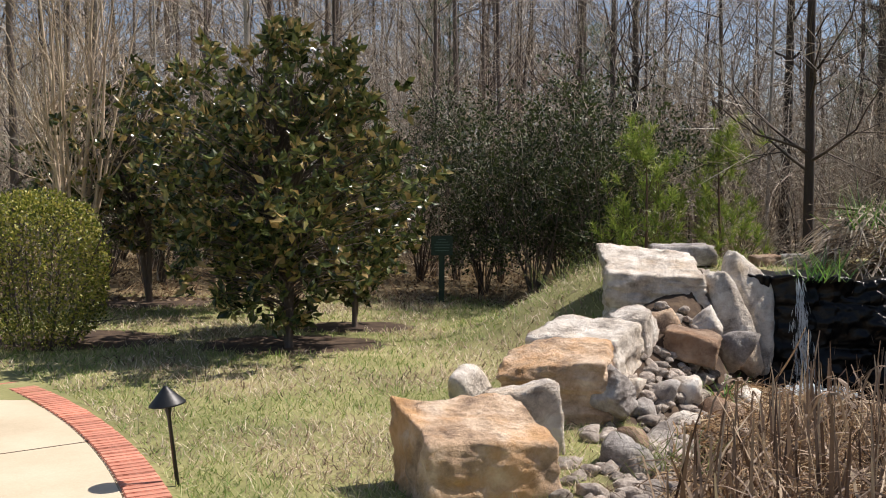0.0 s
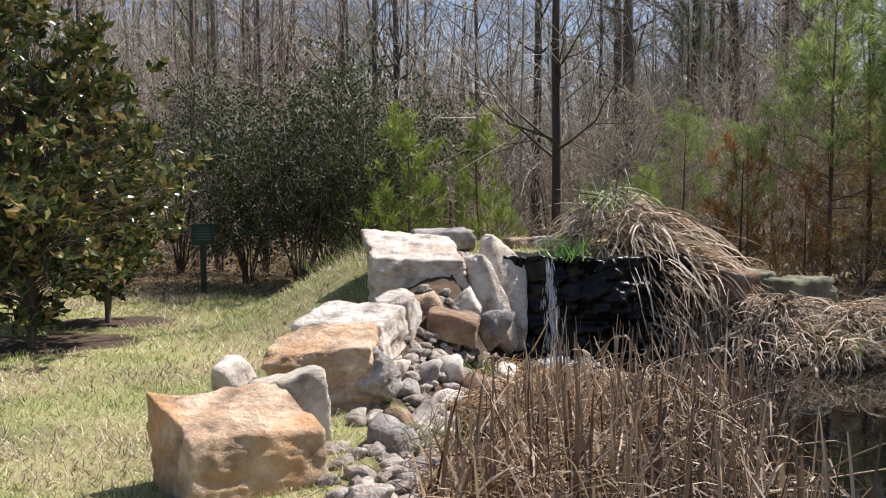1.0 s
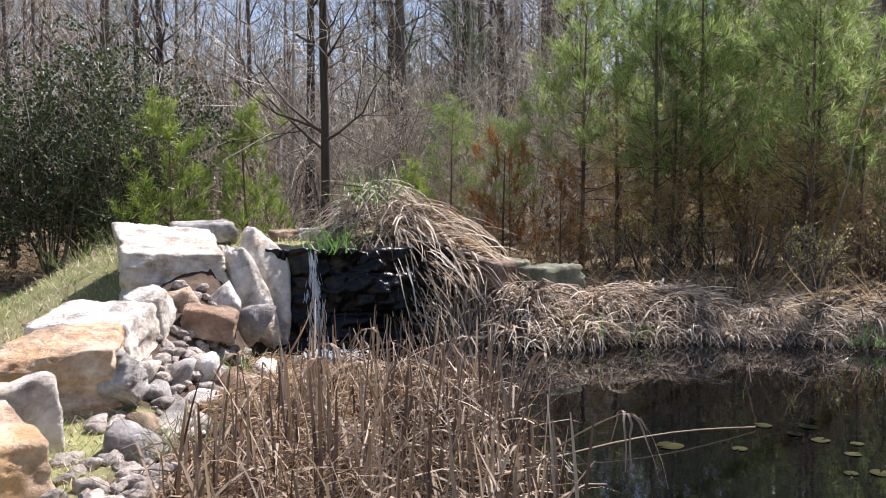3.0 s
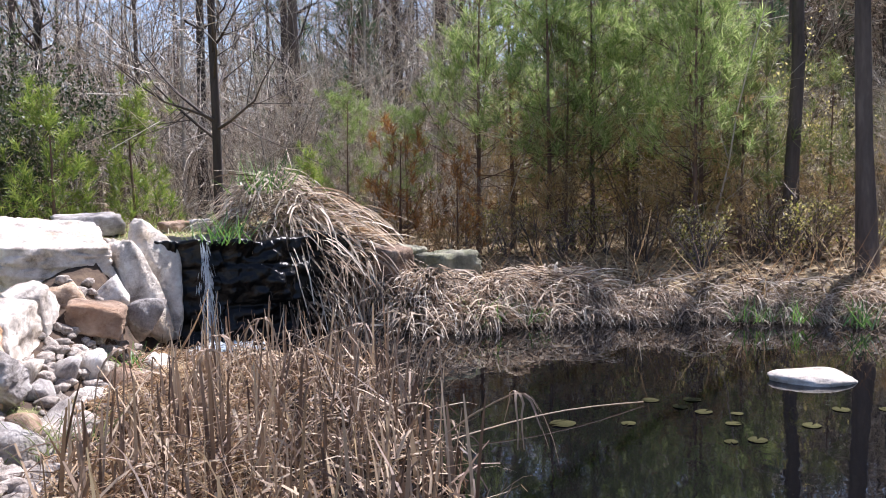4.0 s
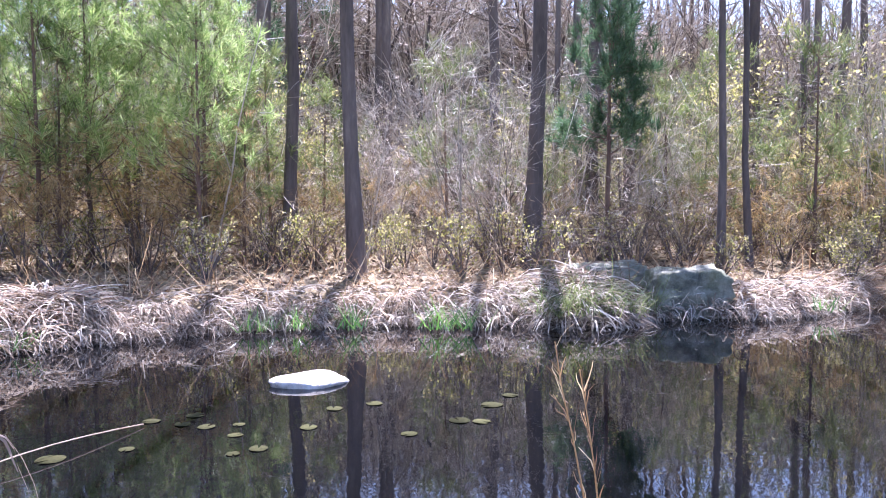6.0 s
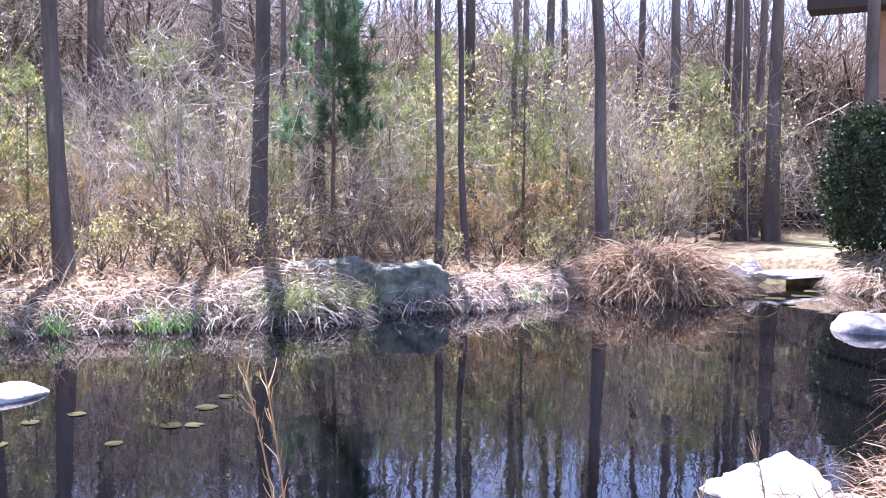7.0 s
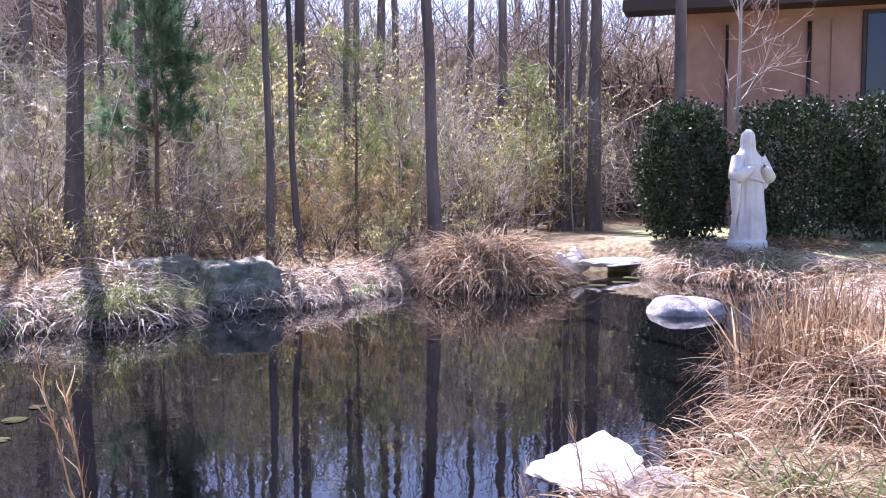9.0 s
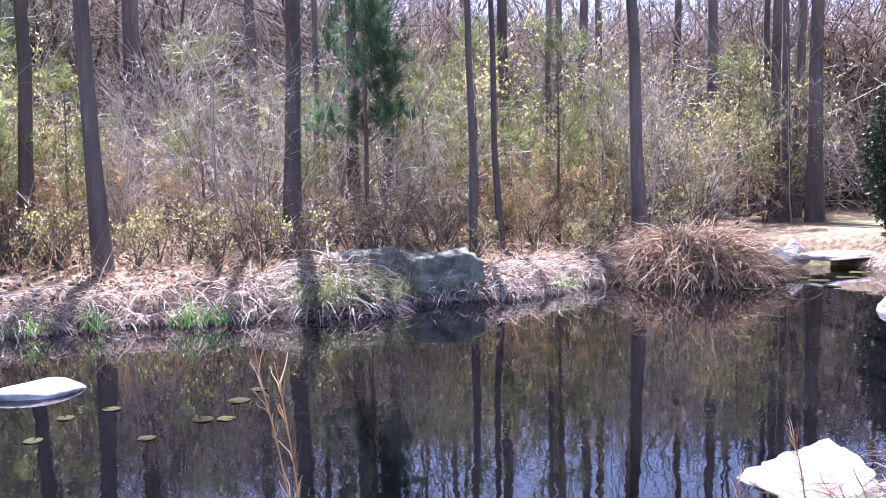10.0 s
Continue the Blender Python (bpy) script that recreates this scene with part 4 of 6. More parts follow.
plant(pine(630, 4.6, 0.05, 0.4, 6, 60, M_NEEDLE_DARK, dead=False, reach=0.23), [(14.2, 3.25, 0, 0.95)], "dark green pine on a bare lower stem", "pine tree", "young pines")
plant(pine(640, 3.0, 0.03, 0.12, 3, 22, M_NEEDLE_OLIVE, True, 0.22, 0.26), scatter(30, 1.2, 8, 40, 101), "small woodland pine with rusty lower needles", "pine tree", "young pines")


plant(pine(645, 2.1, 0.03, 0.1, 4, 26, M_NEEDLE_RUST, True, 0.2, 0.32), [(7.8, 11.9, 0, 0.9), (8.5, 11.3, 90, 0.7)], "dying young pine with rust-brown needles", "pine tree", "young pines")
plant(shrub(596, 0.75, 1.0, 420, 0.05, M_SHRUBLEAF, 6), scatter(44, -0.9, 4.5, 38, 101), "low olive undergrowth coming into leaf", "shrub", "woodland undergrowth")


plant(pine(650, 7.5, 0.07, 0.3, 3, 18, M_NEEDLE_DARK, False, 0.3, 0.2), scatter(9, 8, 18, -34, 66), "tall dark pine deep in the wood", "pine tree", "forest pines")


def far_woods():
    r = np.random.default_rng(77)
    n = 780
    az, d = np.radians(r.uniform(-45, 112, n)), r.uniform(36, 75, n)
    x, y = d * np.sin(az), d * np.cos(az)
    e = np.random.default_rng(78)
    low = 720
    az2, d2 = np.radians(e.uniform(46, 109, low)), e.uniform(25, 46, low)
    x, y, az, n = np.append(x, d2 * np.sin(az2)), np.append(y, d2 * np.cos(az2)), np.append(az, az2), n + low
    h = np.append(r.uniform(8, 14, n - low), e.uniform(6.5, 8.5, low)) * (0.8 + 0.6 * (1 - smooth(az, -0.05, 0.25)) - 0.25 * smooth(az, 1.25, 1.5))
    s = np.linspace(0, 1, 5)
    C = np.stack([x[:, None] + r.normal(0, 0.35, (n, 5)) * s, y[:, None] + r.normal(0, 0.35, (n, 5)) * s, land(x, y)[:, None] - 0.1 + h[:, None] * s], -1)
    R = r.uniform(0.05, 0.16, (n, 1)) * np.linspace(1, 0.25, 5)
    C1, R1 = sprout(r, C, R, 24, (1.5, 5.0), (35, 95), 3, 0.03, 1, 0.2, 0.4)
    C2, R2 = sprout(r, C1, R1, 5, (0.6, 2.0), (25, 65), 2, 0.2, 1, 0.1)
    v, f = join(tubes(C, R, 4), flat(C1, 0.026, r), flat(C2, 0.016, r))
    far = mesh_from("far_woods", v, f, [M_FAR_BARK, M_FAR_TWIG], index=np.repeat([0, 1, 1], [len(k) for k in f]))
    tagged(new("far_woods", far), "hazy depth of distant bare woodland", "woods", kind="stuff")


far_woods()


# ---------- garden trees and bushes ----------
def broadleaf(name, seed, at, h, w, tips, mat, size, low=0.12, stems=5, whorl=11, label="", lean=0.0):
    """A leafy garden tree: forked stems, curved boughs, and whorls of leaves over an uneven crown."""
    r = np.random.default_rng(seed)
    d = unit(r.normal(size=(tips, 3)))
    q = r.uniform(0.15, 1.0, (tips, 1)) ** 0.5
    hz = (d[:, 2:] * q + 1) / 2
    taper = np.clip(1.4 - 0.8 * hz, 0.45, 1.0) * np.clip(0.6 + 2.2 * hz, 0, 1)
    lob = 1 + 0.55 * np.array([[noise.noise(Vector(x) * 2.2 + Vector((seed, 0, 0)))] for x in d])
    P = np.concatenate([d[:, :2] * q * w / 2 * taper * 1.15 * lob, low * h + hz * h * (1 - low) * (0.94 + 0.06 * lob)], 1)
    s = np.linspace(0, 1, 6)
    az = r.uniform(0, 6.28, stems)
    T = np.stack([np.cos(az)[:, None] * s ** 1.3 * w * 0.16, np.sin(az)[:, None] * s ** 1.3 * w * 0.16, s[None] * h * r.uniform(0.55, 0.85, stems)[:, None]], -1)
    T[:, 1:] += np.cumsum(r.normal(0, 0.02, (stems, 5, 3)), 1)
    TR = np.linspace(0.055, 0.014, 6)[None] * r.uniform(0.7, 1, (stems, 1)) * h / 3.7
    k = r.integers(0, stems, tips)
    lvl = np.clip(P[:, 2] / (T[k, -1, 2]) * 5 * 0.72, 0.4, 4.9)
    i = lvl.astype(int)
    f = (lvl - i)[:, None]
    root = T[k, i] * (1 - f) + T[k, np.minimum(i + 1, 5)] * f
    mid = (root + P) / 2 + np.array([0, 0, 0.05]) * h + r.normal(0, 0.14, P.shape)
    u = np.linspace(0, 1, 5)[None, :, None]
    B = root[:, None] * (1 - u) ** 2 + 2 * mid[:, None] * u * (1 - u) + P[:, None] * u ** 2
    t = empty(name, at, 0, label=label, category="tree" if h > 2.5 else "bush", group="garden trees")
    part("trunk", mesh_from("trunk", *join(tubes(T, TR, 7)), M_BARK, True), t)
    tagged(part("boughwork", mesh_from("boughwork", *join(tubes(B, np.linspace(0.008, 0.003, 5)[None] * np.ones((tips, 1)), 3)), M_BARK, True), t), kind="stuff")
    way = unit(P - root + [0, 0, 0.3])
    LP = np.repeat(P, whorl, 0) - np.repeat(way, whorl, 0) * r.uniform(0, 0.14, (tips * whorl, 1))
    LW = unit(np.repeat(way, whorl, 0) * 0.55 + unit(r.normal(size=LP.shape)) + [0, 0, 0.12])
    tagged(part("foliage", mesh_from("foliage", *join(leaf_cards(r, LP, LW, r.uniform(0.6, 1, len(LP)) * size, size * 0.21)), mat), t), kind="stuff")
    return t


broadleaf("magnolia_tree", 31, (-1.72, 10.0, zl(-1.72, 10.0)), 3.75, 2.9, 700, M_MAGNOLIA, 0.165, 0.06, label="glossy evergreen magnolia tree in a mulched ring on the lawn")
broadleaf("magnolia_tree", 33, (-4.75, 14.4, zl(-4.75, 14.4)), 3.9, 3.2, 520, M_MAGNOLIA, 0.18, 0.2, 2, label="dark evergreen magnolia tree at the back of the lawn")
broadleaf("magnolia_tree", 35, (-1.15, 11.6, zl(-1.15, 11.6)), 2.6, 1.5, 260, M_MAGNOLIA, 0.16, label="smaller glossy magnolia behind the first")
broadleaf("magnolia_tree", 37, (-3.1, 13.2, zl(-3.1, 13.2)), 3.3, 2.3, 380, M_MAGNOLIA, 0.17, 0.16, 3, label="dark glossy magnolia in the shade of the others")


def clipped(name, seed, at, dims, leaves, size, mat, label, round_top=2.4, bare=0.12, stems=10, rag=0.07):
    """A clipped shrub: leaves in a shell over a rounded block, with stems inside; open near the ground."""
    r = np.random.default_rng(seed)
    d = unit(r.normal(size=(leaves, 3)))
    e = 1 / (np.sum(np.abs(d) ** round_top, 1) ** (1 / round_top))
    depth = 1 - 0.3 * r.random(leaves) ** 2.2
    lump = 1 + rag * np.array([noise.noise(Vector(x) * 3 + Vector((seed, 1, 0))) + 0.5 * noise.noise(Vector(x) * 8 + Vector((seed, 4, 0))) for x in d * e[:, None]]) + r.normal(0, 0.25 * rag, leaves)
    P = d * (e * depth * lump)[:, None] * np.array(dims) / 2 + [0, 0, dims[2] / 2]
    keep = r.random(leaves) < smooth(P[:, 2] / dims[2], -0.04, bare + 0.08)
    P, d = P[keep], d[keep]
    t = empty(name, at[:3], at[3], label=label, category="bush", group="clipped bushes")
    c = np.stack([r.uniform(-0.22, 0.22, stems) * dims[0], r.uniform(-0.22, 0.22, stems) * dims[1], np.zeros(stems)], -1)
    s = np.linspace(0, 1, 5)[None, :, None]
    top = np.stack([c[:, 0] * 2.6, c[:, 1] * 2.6, r.uniform(0.6, 0.85, stems) * dims[2]], -1)
    C = c[:, None] * (1 - s) + top[:, None] * s + r.normal(0, 0.02, (stems, 5, 3)) * s
    C1, R1 = sprout(r, C, np.full((stems, 5), 0.015), 9, (0.15 * dims[2], 0.35 * dims[2]), (25, 65), 4, 0.1, 1, 0.1, 0.5)
    tagged(part("stemwork", mesh_from("stemwork", *join(tubes(C, np.full((stems, 5), 0.018) * np.linspace(1, 0.4, 5), 6), tubes(C1, R1, 3)), M_BARK, True), t), kind="stuff")
    tagged(part("foliage", mesh_from("foliage", *join(leaf_quads(r, P, unit(d * 0.7 + unit(r.normal(size=P.shape)) + [0, 0, 0.2]), r.uniform(0.6, 1, len(P)) * size, size * 0.25)), mat), t), kind="stuff")
    return t


clipped("round_bush", 41, (-4.5, 10.0, zl(-4.45, 10) - 0.02, 0), (1.42, 1.4, 1.74), 15000, 0.05, M_BOX, "rounded yellow-green clipped bush in a mulch bed", 2.5, 0.1)
clipped("hedge_bush", 43, (15.5, -5.5, zl(15.5, -5.5) - 0.02, 10), (1.4, 1.35, 2.32), 13000, 0.1, M_HEDGE, "tall dark glossy evergreen bush beside the statue", 2.9, 0.1, rag=0.2)
clipped("hedge_bush", 45, (15.6, -7.6, zl(15.6, -7.6) - 0.02, 6), (1.5, 1.95, 2.45), 15000, 0.1, M_HEDGE, "dark glossy evergreen bush behind the statue", 2.9, 0.16, 12, rag=0.2)
clipped("hedge_bush", 47, (15.8, -9.5, zl(15.8, -9.5) - 0.02, 14), (1.6, 2.0, 2.6), 15000, 0.1, M_HEDGE, "broad dark evergreen bush with stray top shoots", 2.9, 0.2, 12, rag=0.2)


def crape_myrtle():
    r = np.random.default_rng(51)
    n = 17
    az, out = r.uniform(0, 6.28, n), r.uniform(0.25, 1.5, n)
    s = np.linspace(0, 1, 8)
    C = np.stack([np.cos(az)[:, None] * (0.12 + out[:, None] * s ** 1.2), np.sin(az)[:, None] * (0.12 + out[:, None] * s ** 1.2), s[None] * r.uniform(3.6, 5.6, n)[:, None]], -1)
    C[:, 1:] += np.cumsum(r.normal(0, 0.035, (n, 7, 3)), 1)
    R = np.linspace(0.042, 0.009, 8)[None] * r.uniform(0.7, 1.1, (n, 1))
    C1, R1 = sprout(r, C, R, 5, (0.7, 1.7), (20, 50), 6, 0.25, 0.95, 0.25, 0.6, 0.04)
    C2, R2 = sprout(r, C1, R1, 5, (0.3, 0.9), (20, 55), 4, 0.2, 1, 0.15, 0.6, 0.05)
    C3, R3 = sprout(r, C2, R2, 3, (0.15, 0.45), (15, 45), 3, 0.2, 1, 0.1, 0.6, 0.05)
    t = empty("crape_myrtle", (-5.5, 13.3, zl(-5.5, 13.3)), 0, label="leafless vase-shaped crape myrtle with smooth tan stems", category="tree", group="garden trees")
    for i in range(n):
        part("stem", mesh_from("stem", *join(tubes(C[i:i + 1], R[i:i + 1], 7)), M_TWIG_TAN, True), t)
    tagged(part("twig_spray", mesh_from("twig_spray", *join(tubes(C1, np.maximum(R1, 0.005), 4), tubes(C2, np.maximum(R2, 0.003), 3), flat(C3, 0.003, r)), M_TWIG_TAN), t), kind="stuff")


crape_myrtle()


# ---------- straw, reeds and grass ----------
def arching(r, P, way, length, rise, droop, width, k=5):
    """Blades from P that rise, lean along way and droop at the tip."""
    n = len(P)
    s = np.linspace(0, 1, k)[None, :, None]
    L = np.asarray(length).reshape(-1, 1, 1)
    up, dr = np.asarray(rise).reshape(-1, 1, 1), np.asarray(droop).reshape(-1, 1, 1)
    C = P[:, None] + L * (way[:, None] * s * (1 - 0.15 * s) + np.array([0, 0, 1.0]) * (up * s - dr * s * s)) + np.cumsum(r.normal(0, 0.012, (n, k, 3)), 1) * s
    side = unit(np.cross(way + [0, 0, 0.4], np.array([0, 0, 1.0])) + r.normal(0, 0.5, (n, 3)))
    taper = np.linspace(1, 0.25, k) if k < 6 else 1 - 0.7 * np.linspace(0, 1, k) ** 3
    return ribbons(C, side[:, None] * (np.asarray(width).reshape(-1, 1, 1) * taper[None, :, None]))


def level(r, n, z=0.0):
    a = r.uniform(0, 2 * np.pi, n)
    return np.stack([np.cos(a), np.sin(a), np.full(n, z)], -1)


def along(r, pts, n):
    """Random places along a line of points, with the way to the line's right-hand side."""
    pts = np.asarray(pts, float)
    seg = np.diff(pts, axis=0)
    cum = np.concatenate([[0], np.cumsum(np.linalg.norm(seg, axis=1))])
    u = r.uniform(0, cum[-1], n)
    i = np.clip(np.searchsorted(cum, u) - 1, 0, len(seg) - 1)
    p = pts[i] + seg[i] * ((u - cum[i]) / np.linalg.norm(seg[i], axis=1))[:, None]
    t = unit(seg[i])
    return p, np.stack([t[:, 1], -t[:, 0]], -1)


FAR_SHORE = [(6.2, 7.45), (6.7, 7.2), (7.95, 6.3), (9.0, 5.2), (9.75, 3.5), (10.9, 2.0), (11.4, 0.6), (13.5, -1.0), (14.3, -3.0)]


def fringe(name, line, n, seed, mat, label, back=(0.0, 0.75), length=(0.25, 0.7), width=0.006, heap=0.16):
    r = np.random.default_rng(seed)
    p, out = along(r, line, n)
    b = r.uniform(back[0], back[1], n)
    p = p - out * b[:, None]
    lump = np.array([noise.noise(Vector((x * 1.1, y * 1.1, seed))) for x, y in p])
    z = np.maximum(land(p[:, 0], p[:, 1]), 0.0) + np.clip(heap * (1 + 1.2 * lump), 0, 1) * r.random(n) * np.exp(-((b - 0.3) / 0.4) ** 2)
    a = r.normal(0, 1.15, n)
    w = np.stack([out[:, 0] * np.cos(a) - out[:, 1] * np.sin(a), out[:, 0] * np.sin(a) + out[:, 1] * np.cos(a), np.zeros(n)], -1)
    keep = lump > -0.28
    v = arching(r, np.column_stack([p, z])[keep], w[keep], r.uniform(*length, n)[keep], r.uniform(0.1, 0.75, n)[keep], r.uniform(0.35, 1.05, n)[keep], r.uniform(0.5, 1.2, n)[keep] * width)
    tagged(new(name, mesh_from(name, *join(v), mat)), label, "dry leaves", kind="stuff")


fringe("straw_bank", FAR_SHORE, 2600, 61, M_STRAW_GREY, "flattened tangle of weathered dead leaves along the far bank", (0.2, 1.1), (0.25, 0.7), 0.010, 0.12)
fringe("straw_bank", FAR_SHORE, 1400, 62, M_STRAW, "pale dry leaves drooping over the far bank", (0.15, 0.8), (0.3, 0.7), 0.011, 0.16)
fringe("straw_bank", FAR_SHORE, 3000, 68, M_GOLD, "thin tawny grass between the bank and the wood", (0.6, 2.8), (0.2, 0.55), 0.005, 0.02)
fringe("straw_bank", [(15.0, -4.6), (14.6, -4.8), (13.6, -5.2), (13.0, -6.0), (11.9, -6.4), (9.6, -5.6)], 3200, 63, M_STRAW, "dry grass fringing the statue's bank", (0, 1.1), (0.25, 0.6), 0.009, 0.2)
fringe("straw_bank", [(9.6, -5.6), (7.0, -3.6), (5.4, -1.75), (4.5, -0.95), (3.6, 0.05), (2.8, 1.1)], 7500, 64, M_GOLD, "dry grass along the near bank", (0, 1.8), (0.15, 0.5), 0.006, 0.08)
fringe("straw_bank", [(15.6, -5.4), (14.0, -5.2), (13.0, -6.0), (11.5, -6.4), (9.0, -5.4)], 6500, 66, M_GOLD, "dry grass tufts round the statue and hedge", (0.7, 3.2), (0.15, 0.45), 0.008, 0.1)
fringe("straw_bank", [(5.5, 7.85), (6.4, 7.4)], 800, 67, M_STRAW, "dead leaves draped over the bank stones", (0.0, 0.9), (0.3, 0.7), 0.011, 0.2)
fringe("straw_bank", [(1.2, 4.0), (1.5, 5.2), (1.95, 6.4), (2.55, 7.5), (3.0, 8.2)], 5600, 65, M_GOLD, "broken dead reeds littering the pebbly edge", (-0.8, 0.3), (0.2, 0.5), 0.007, 0.12)


def tuft(name, spots, seed, n, h, mat, label, spread=0.12, width=0.007, droop=0.25):
    r = np.random.default_rng(seed)
    for x, y, z, k in spots:
        m = int(n * k)
        P = np.stack([x + r.normal(0, spread * k, m), y + r.normal(0, spread * k, m), np.full(m, z)], -1)
        v = arching(r, P, level(r, m), r.uniform(0.5, 1, m) * h * k, r.uniform(0.9, 1.3, m), r.uniform(0.05, droop, m), width)
        me = mesh_from("blades", *join((v[0] - [x, y, z], v[1])), mat)
        ob = new(name, me)
        ob.location = (x, y, z)
        tagged(ob, label, "grass tuft", "green tufts round the pond", "stuff")


tuft("iris_clump", [(8.85, 4.95, 0.05, 1.0), (9.2, 4.05, 0.05, 1.1), (9.32, 3.8, 0.05, 1.0), (6.1, 7.6, 0.05, 1.0), (8.3, 5.85, 0.05, 0.8), (8.6, 5.5, 0.05, 0.8), (3.66, 8.72, 1.02, 1.0), (3.5, 8.8, 1.0, 0.8), (4.25, 9.35, 1.5, 1.1),
                    (4.45, 9.3, 1.54, 1.3), (11.9, 0.1, 0.1, 0.8), (14.3, -5.2, 0.2, 1.0), (13.4, -6.1, 0.2, 0.9), (6.6, 7.4, 0.05, 0.7), (2.35, 7.55, 0.1, 0.7)], 71, 34, 0.34, M_IRIS, "clump of fresh green iris leaves at the water's edge")
tuft("sedge_clump", [(10.1, 2.9, 0.15, 1.5), (10.45, 2.55, 0.15, 1.6), (10.8, 2.25, 0.12, 1.3), (1.35, 5.7, 0.05, 0.8), (1.75, 10.9, 0.85, 1.1), (1.5, 11.4, 0.7, 1.0), (1.95, 10.4, 0.95, 1.0), (4.35, -1.9, 0.1, 0.8), (4.2, -2.3, 0.1, 0.8)],
     73, 90, 0.42, M_NEEDLE_OLIVE, "arching clump of yellow-green sedge", 0.14, 0.005, 0.9)


def heap(name, seed, n, centre, radii, h, mat, label, length=(0.35, 0.8), width=0.011, lift=0.35, droop=0.7, comb=(0, 0), mess=1.1):
    """A dome of dry leaves that fall outward from its crown."""
    r = np.random.default_rng(seed)
    a, q = r.uniform(0, 6.28, n), np.sqrt(r.random(n))
    w = np.stack([np.cos(a), np.sin(a), np.zeros(n)], -1)
    b = r.normal(0, mess, n)
    way = unit(np.stack([np.cos(a + b) + comb[0], np.sin(a + b) + comb[1], np.zeros(n)], -1))
    x, y = centre[0] + w[:, 0] * q * radii[0], centre[1] + w[:, 1] * q * radii[1]
    z = np.maximum(land(x, y), 0) + h * (1 - q ** 2) * r.uniform(0.7, 1.0, n)
    v = arching(r, np.stack([x, y, z], -1), way, r.uniform(*length, n), r.uniform(-0.1, lift + 0.25, n), r.uniform(0.2, droop, n) + 0.3 * q, r.uniform(0.5, 1.5, n) * width)
    tagged(new(name, mesh_from(name, *join(v), mat)), label, "dry grass", kind="stuff")


heap("straw_heap", 81, 900, (4.5, 9.4), (0.6, 0.45), 0.72, M_STRAW_GREY, "heap of weathered dead leaves crowning the waterfall", (0.3, 0.7), 0.012, 0.2, 0.7)
heap("straw_heap", 80, 620, (4.95, 9.2), (0.65, 0.4), 0.56, M_STRAW, "pale dead leaves combed over the waterfall's crown", (0.5, 1.0), 0.014, 0.1, 0.6, (0.8, -0.3), 1.3)
heap("straw_heap", 82, 520, (5.4, 8.95), (0.35, 0.35), 0.42, M_STRAW, "long dead leaves cascading beside the waterfall", (0.35, 0.85), 0.014, 0.1, 1.4, (0.3, -0.6), 1.2)
heap("straw_heap", 83, 520, (5.5, 8.3), (0.3, 0.5), 0.22, M_STRAW_GREY, "weathered dead leaves at the waterfall's foot", (0.3, 0.7), 0.012)
heap("straw_heap", 84, 1100, (7.2, 7.75), (0.7, 0.5), 0.2, M_STRAW, "dead leaves matted over the bank stones", (0.3, 0.7))
heap("grass_dome", 85, 3600, (13.75, -1.75), (1.05, 1.15), 0.72, M_GOLD, "golden dome of collapsed ornamental grass on the bank", (0.4, 1.0), 0.008, 0.7, 1.1)
heap("straw_heap", 86, 1000, (10.75, 2.85), (0.75, 0.7), 0.42, M_STRAW_GREY, "grey collapsed grass mound before the big boulder", (0.4, 0.8))


def tussocks(line, n, seed, mats, back=(0.02, 0.4), size=(0.75, 1.25)):
    """Collapsed grass tussocks whose long blades hang over the water."""
    r = np.random.default_rng(seed)
    forms = []
    for i in range(5):
        m = 150
        a = r.normal(0, 1.5, m)
        w = np.stack([np.cos(a), np.sin(a), np.zeros(m)], -1)
        q = np.sqrt(r.random(m))
        P = w * (q * 0.2)[:, None] + np.stack([np.zeros(m), r.normal(0, 0.12, m), 0.22 * (1 - q ** 2) * r.uniform(0.5, 1, m)], -1)
        v = arching(r, P, unit(w + r.normal(0, 0.55, (m, 3)) * [1, 1, 0]), r.uniform(0.2, 0.62, m), r.uniform(-0.1, 0.75, m), r.uniform(0.4, 1.3, m), r.uniform(0.5, 1.4, m) * 0.011, 5)
        forms.append(mesh_from("blades", *join(v), mats[i % len(mats)]))
    p, out = along(r, line, n)
    for i in range(n):
        x, y = p[i] - out[i] * r.uniform(*back)
        ob = new("grass_tussock", forms[i % 5])
        k = r.uniform(*size)
        ob.matrix_world = pose(x, y, max(zl(x, y), 0.0), 0, 0, math.degrees(math.atan2(out[i][1], out[i][0])) + r.uniform(-25, 25)) @ Matrix.Diagonal((k, k, k, 1))
        tagged(ob, "collapsed tussock of dry bleached grass hanging over the water", "grass tussock", "dry tussocks on the bank", "stuff")


tussocks(FAR_SHORE, 84, 261, (M_STRAW, M_STRAW_GREY), (0.25, 0.65), (0.45, 0.9))
tussocks([(15.0, -4.6), (14.6, -4.8), (13.6, -5.2), (13.0, -6.0), (11.9, -6.4), (9.6, -5.6)], 22, 262, (M_STRAW, M_GOLD))
tussocks([(5.5, 8.0), (6.4, 7.5)], 7, 263, (M_STRAW, M_STRAW_GREY), (0.0, 0.7))


